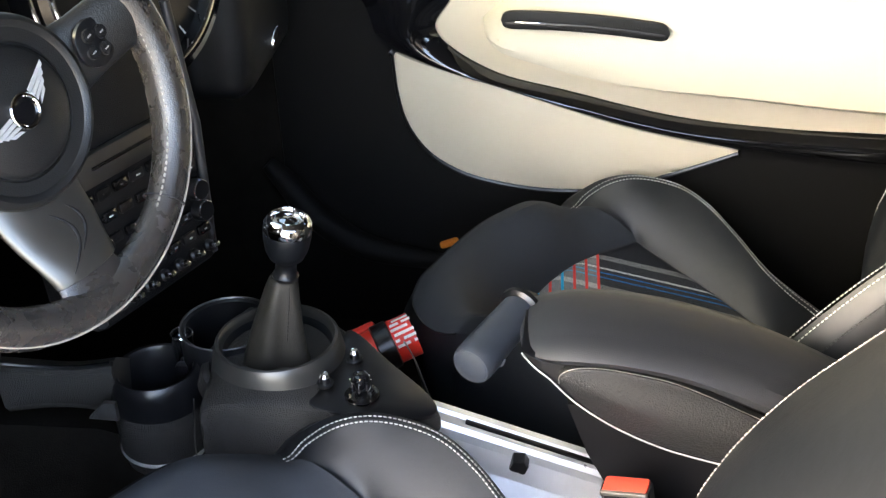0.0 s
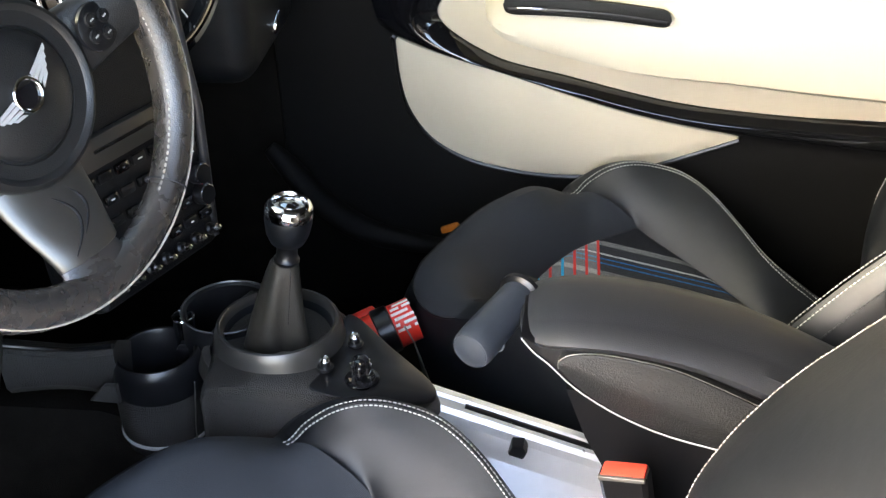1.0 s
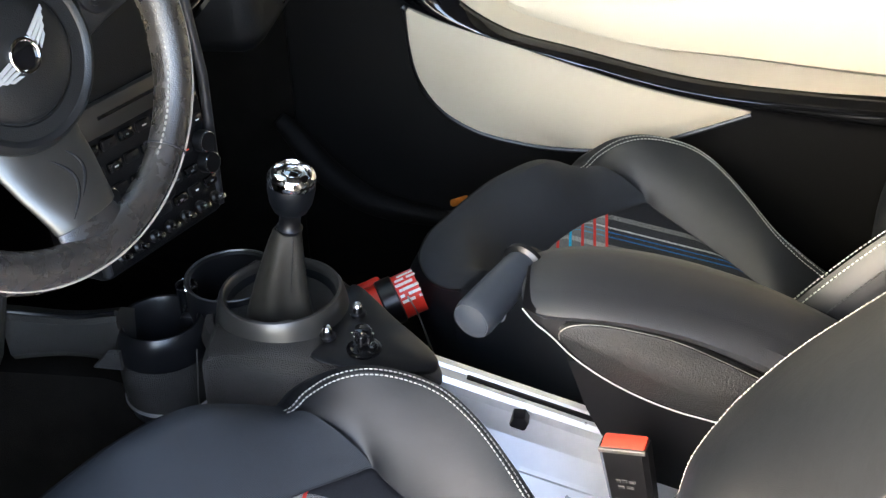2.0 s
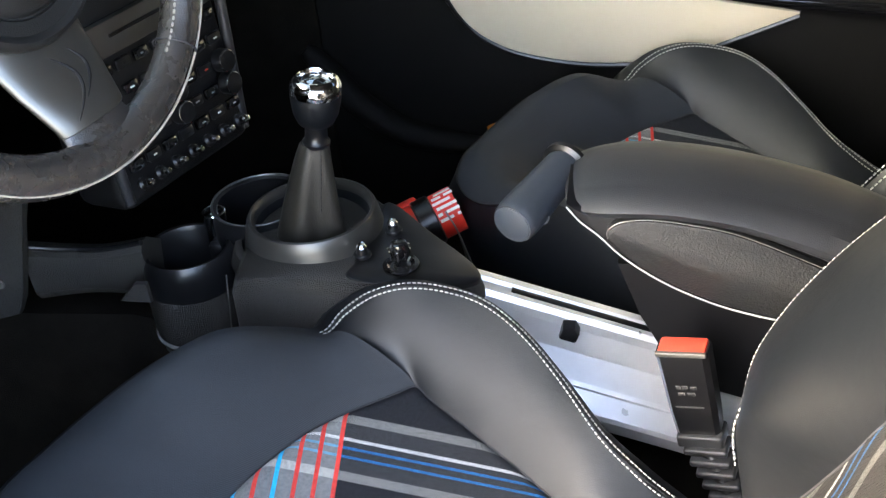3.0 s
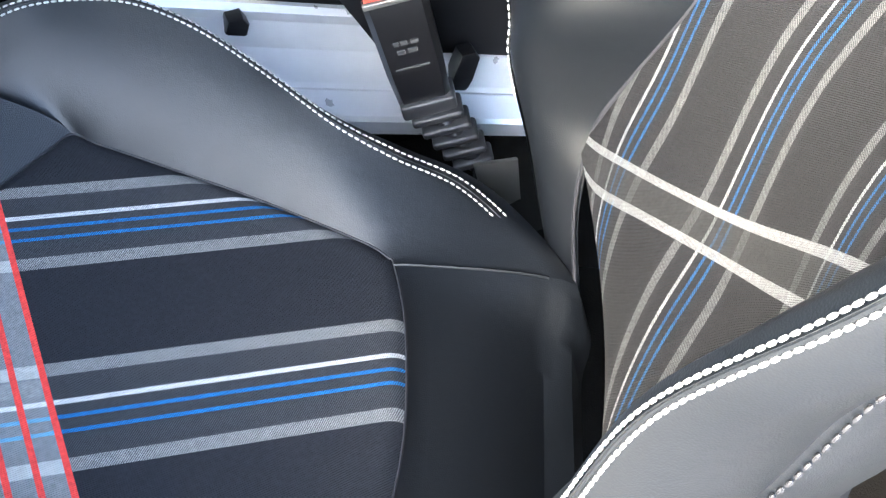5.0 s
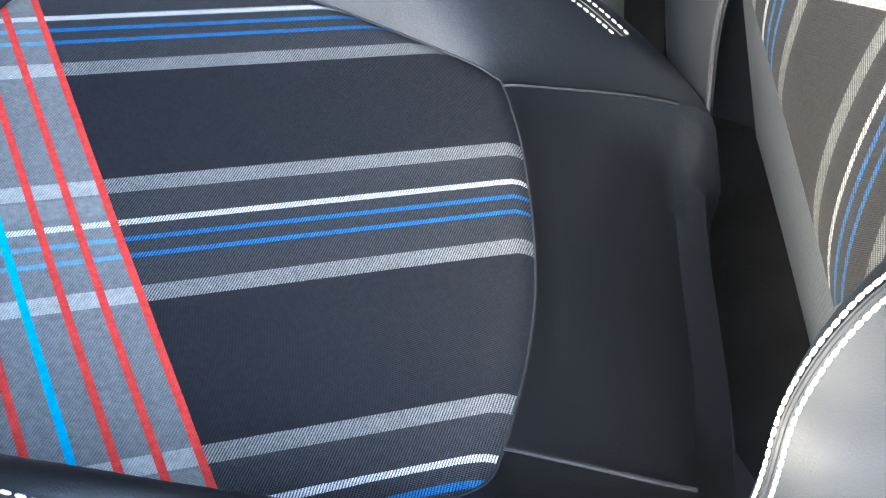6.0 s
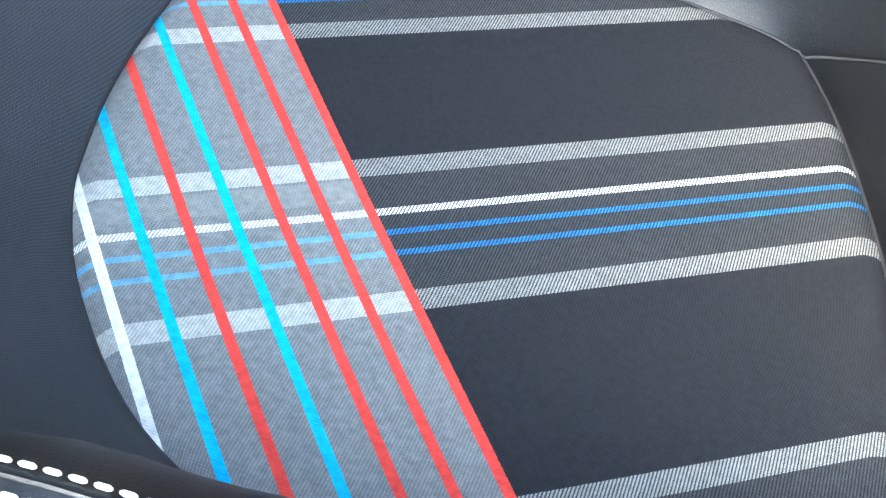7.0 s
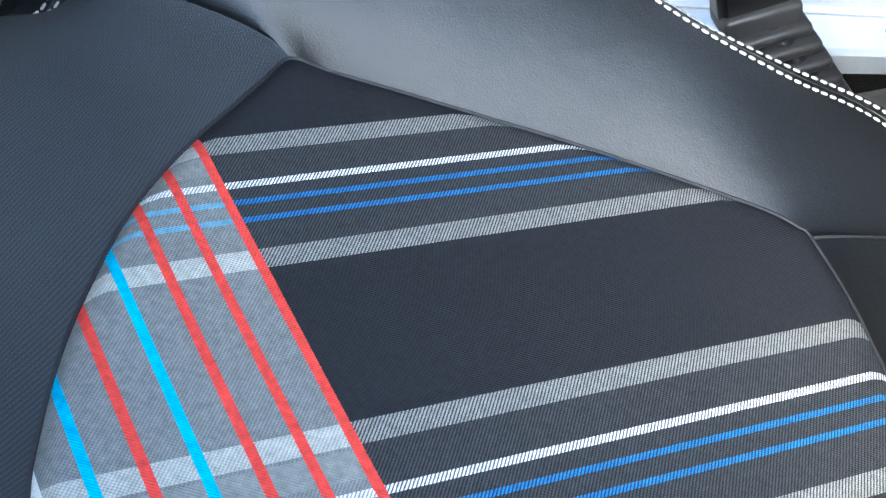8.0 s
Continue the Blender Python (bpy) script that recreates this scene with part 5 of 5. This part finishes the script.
for row, v in enumerate((0.0, -0.026, -0.052, -0.078, -0.102, -0.124)):
    for k in range(7):
        u = -0.075 + 0.025 * k
        if row in (2, 3) and k in (0, 3, 6):
            kn = part("dial_knob", lathe([(0.013, 0), (0.0125, 0.010), (0.011, 0.013), (0.0, 0.0135)], SC + sa * u + su * v, sn, 24), SMOOTH, stack, "round heater knob")
            part("knob_ring", tube([SC + sa * (u + 0.0115 * math.cos(a)) + su * (v + 0.0115 * math.sin(a)) + sn * 0.012 for a in [2 * math.pi * j / 20 for j in range(20)]], 0.0007, 5, closed=True), CHROME, kn)
            continue
        if row == 5:
            tg = part("toggle", lathe([(0.007, 0), (0.007, 0.004), (0.004, 0.006), (0.0035, 0.014), (0.0, 0.015)], SC + sa * u + su * v, sn + su * 0.3, 18), SMOOTH, stack, "small toggle switch")
            part("toggle_tip", lathe([(0.0036, 0.011), (0.0046, 0.014), (0.003, 0.018), (0.0, 0.0185)], SC + sa * u + su * v, sn + su * 0.3, 14), CHROME, tg)
            continue
        bt = part("button", box((0.02, 0.012, 0.006), SC + sa * u + su * v, sframe, bevel=0.003), SMOOTH if (row + k) % 2 else GLOSS, stack)
        part("button_mark", box((0.003 + 0.003 * rng.random(), 0.0014, 0.001), SC + sa * u + su * v + sn * 0.0034, sframe, bevel=0.0), REDCAP if (row, k) == (2, 5) else (DASH, GREYPRINT, WHITE)[int(3 * rng.random())], bt, smooth=False)
RIBBED = material("ribbed_trim", (0.03, 0.03, 0.033), 0.3, grain=1.0, grain_size=300)
for s in (-1, 1):
    part("stack_rail", tube([SC + sa * (0.1 * s) + su * 0.16 + sn * 0.0, SC + sa * (0.098 * s) + su * 0.02 + sn * 0.004, SC + sa * (0.09 * s) - su * 0.14 - sn * 0.01], 0.006, 10), RIBBED, stack, "ribbed upright trim")
dial_c = Vector((-0.642, 0.215, 0.80))
dial = thing("central_dial", dial_c, "large round dial with gloss and chrome bezel", "dial")
part("bezel", lathe([(0.138, -0.03), (0.14, 0.0), (0.136, 0.012), (0.127, 0.016), (0.119, 0.012), (0.116, 0.0)], dial_c, sn, 72), GLOSS, dial, "gloss black bezel")
part("bezel_ring", tube([dial_c + sa * (0.121 * math.cos(a)) + su * (0.121 * math.sin(a)) + sn * 0.0145 for a in [2 * math.pi * k / 72 for k in range(72)]], 0.003, 8, closed=True), CHROME, dial, "chrome inner ring")
part("bezel_edge", tube([dial_c + sa * (0.139 * math.cos(a)) + su * (0.139 * math.sin(a)) + sn * 0.004 for a in [2 * math.pi * k / 72 for k in range(72)]], 0.0022, 8, closed=True), CHROME, dial)
part("dial_face", lathe([(0.117, 0.0), (0.0, 0.002)], dial_c, sn, 48), SMOOTH, dial, "dark dial face")
for k in range(24):
    a = 2 * math.pi * k / 24
    m = sa * math.cos(a) + su * math.sin(a)
    part("tick_mark", tube([dial_c + m * 0.1 + sn * 0.003, dial_c + m * 0.112 + sn * 0.003], 0.0011, 5), GREYPRINT if k % 2 else WHITE, dial)

# ---- small things ----
ext = thing("fire_extinguisher", (-0.37, 0.17, 0.29), "small red fire extinguisher strapped ahead of the passenger seat", "extinguisher")
e0, e1 = Vector((-0.428, 0.165, 0.325)), Vector((-0.355, 0.198, 0.348))
ER = 0.027
part("cylinder", tube([e0.lerp(e1, f) for f in (0, 0.02, 0.08, 0.16, 0.6, 1.0)], [ER * k for k in (0.3, 0.7, 0.92, 1, 1, 1)], 36), RED, ext, "red painted cylinder")
part("strap", tube([e0.lerp(e1, f) for f in (0.42, 0.44, 0.66, 0.68)], [ER, ER + 0.0025, ER + 0.0025, ER], 36), SMOOTH, ext, "black retaining strap")
ed = (e1 - e0).normalized()
es = ed.cross(Vector((0, 0, 1))).normalized()
eu = es.cross(ed)
bm = bmesh.new()
for k in range(6):
    for j in range(5):
        if (k * 3 + j * 2) % 7 == 0:
            continue
        a = radians(96 - 15 * k)
        q = e0.lerp(e1, 0.73 + 0.06 * j + 0.008 * (k % 2))
        n_ = es * math.cos(a) + eu * math.sin(a)
        box((0.004 + 0.0015 * ((k + j) % 3), 0.0035, 0.0008), q + n_ * (ER + 0.0003), Matrix((ed, n_.cross(ed), n_)).transposed(), bevel=0.0, bm=bm)
part("label_bars", bm, WHITE, ext, "white print bars", smooth=False)
part("lever", box((0.045, 0.014, 0.014), e0 + Vector((0.006, 0.028, 0.022)), Matrix((ed, es, eu)).transposed(), bevel=0.004), RED, ext, "red trigger lever")
part("bracket", box((0.03, 0.04, 0.1), e0.lerp(e1, 0.4) + Vector((0, 0.012, -0.07)), bevel=0.005), SMOOTH, ext, "black floor bracket")
lens = thing("door_reflector", (-0.36, 0.6, 0.245), "small amber reflector low on the passenger door", "reflector")
part("lens", box((0.032, 0.012, 0.012), (-0.366, 0.643, 0.214), Euler((0, radians(-20), 0)).to_matrix(), bevel=0.005), AMBER, lens)
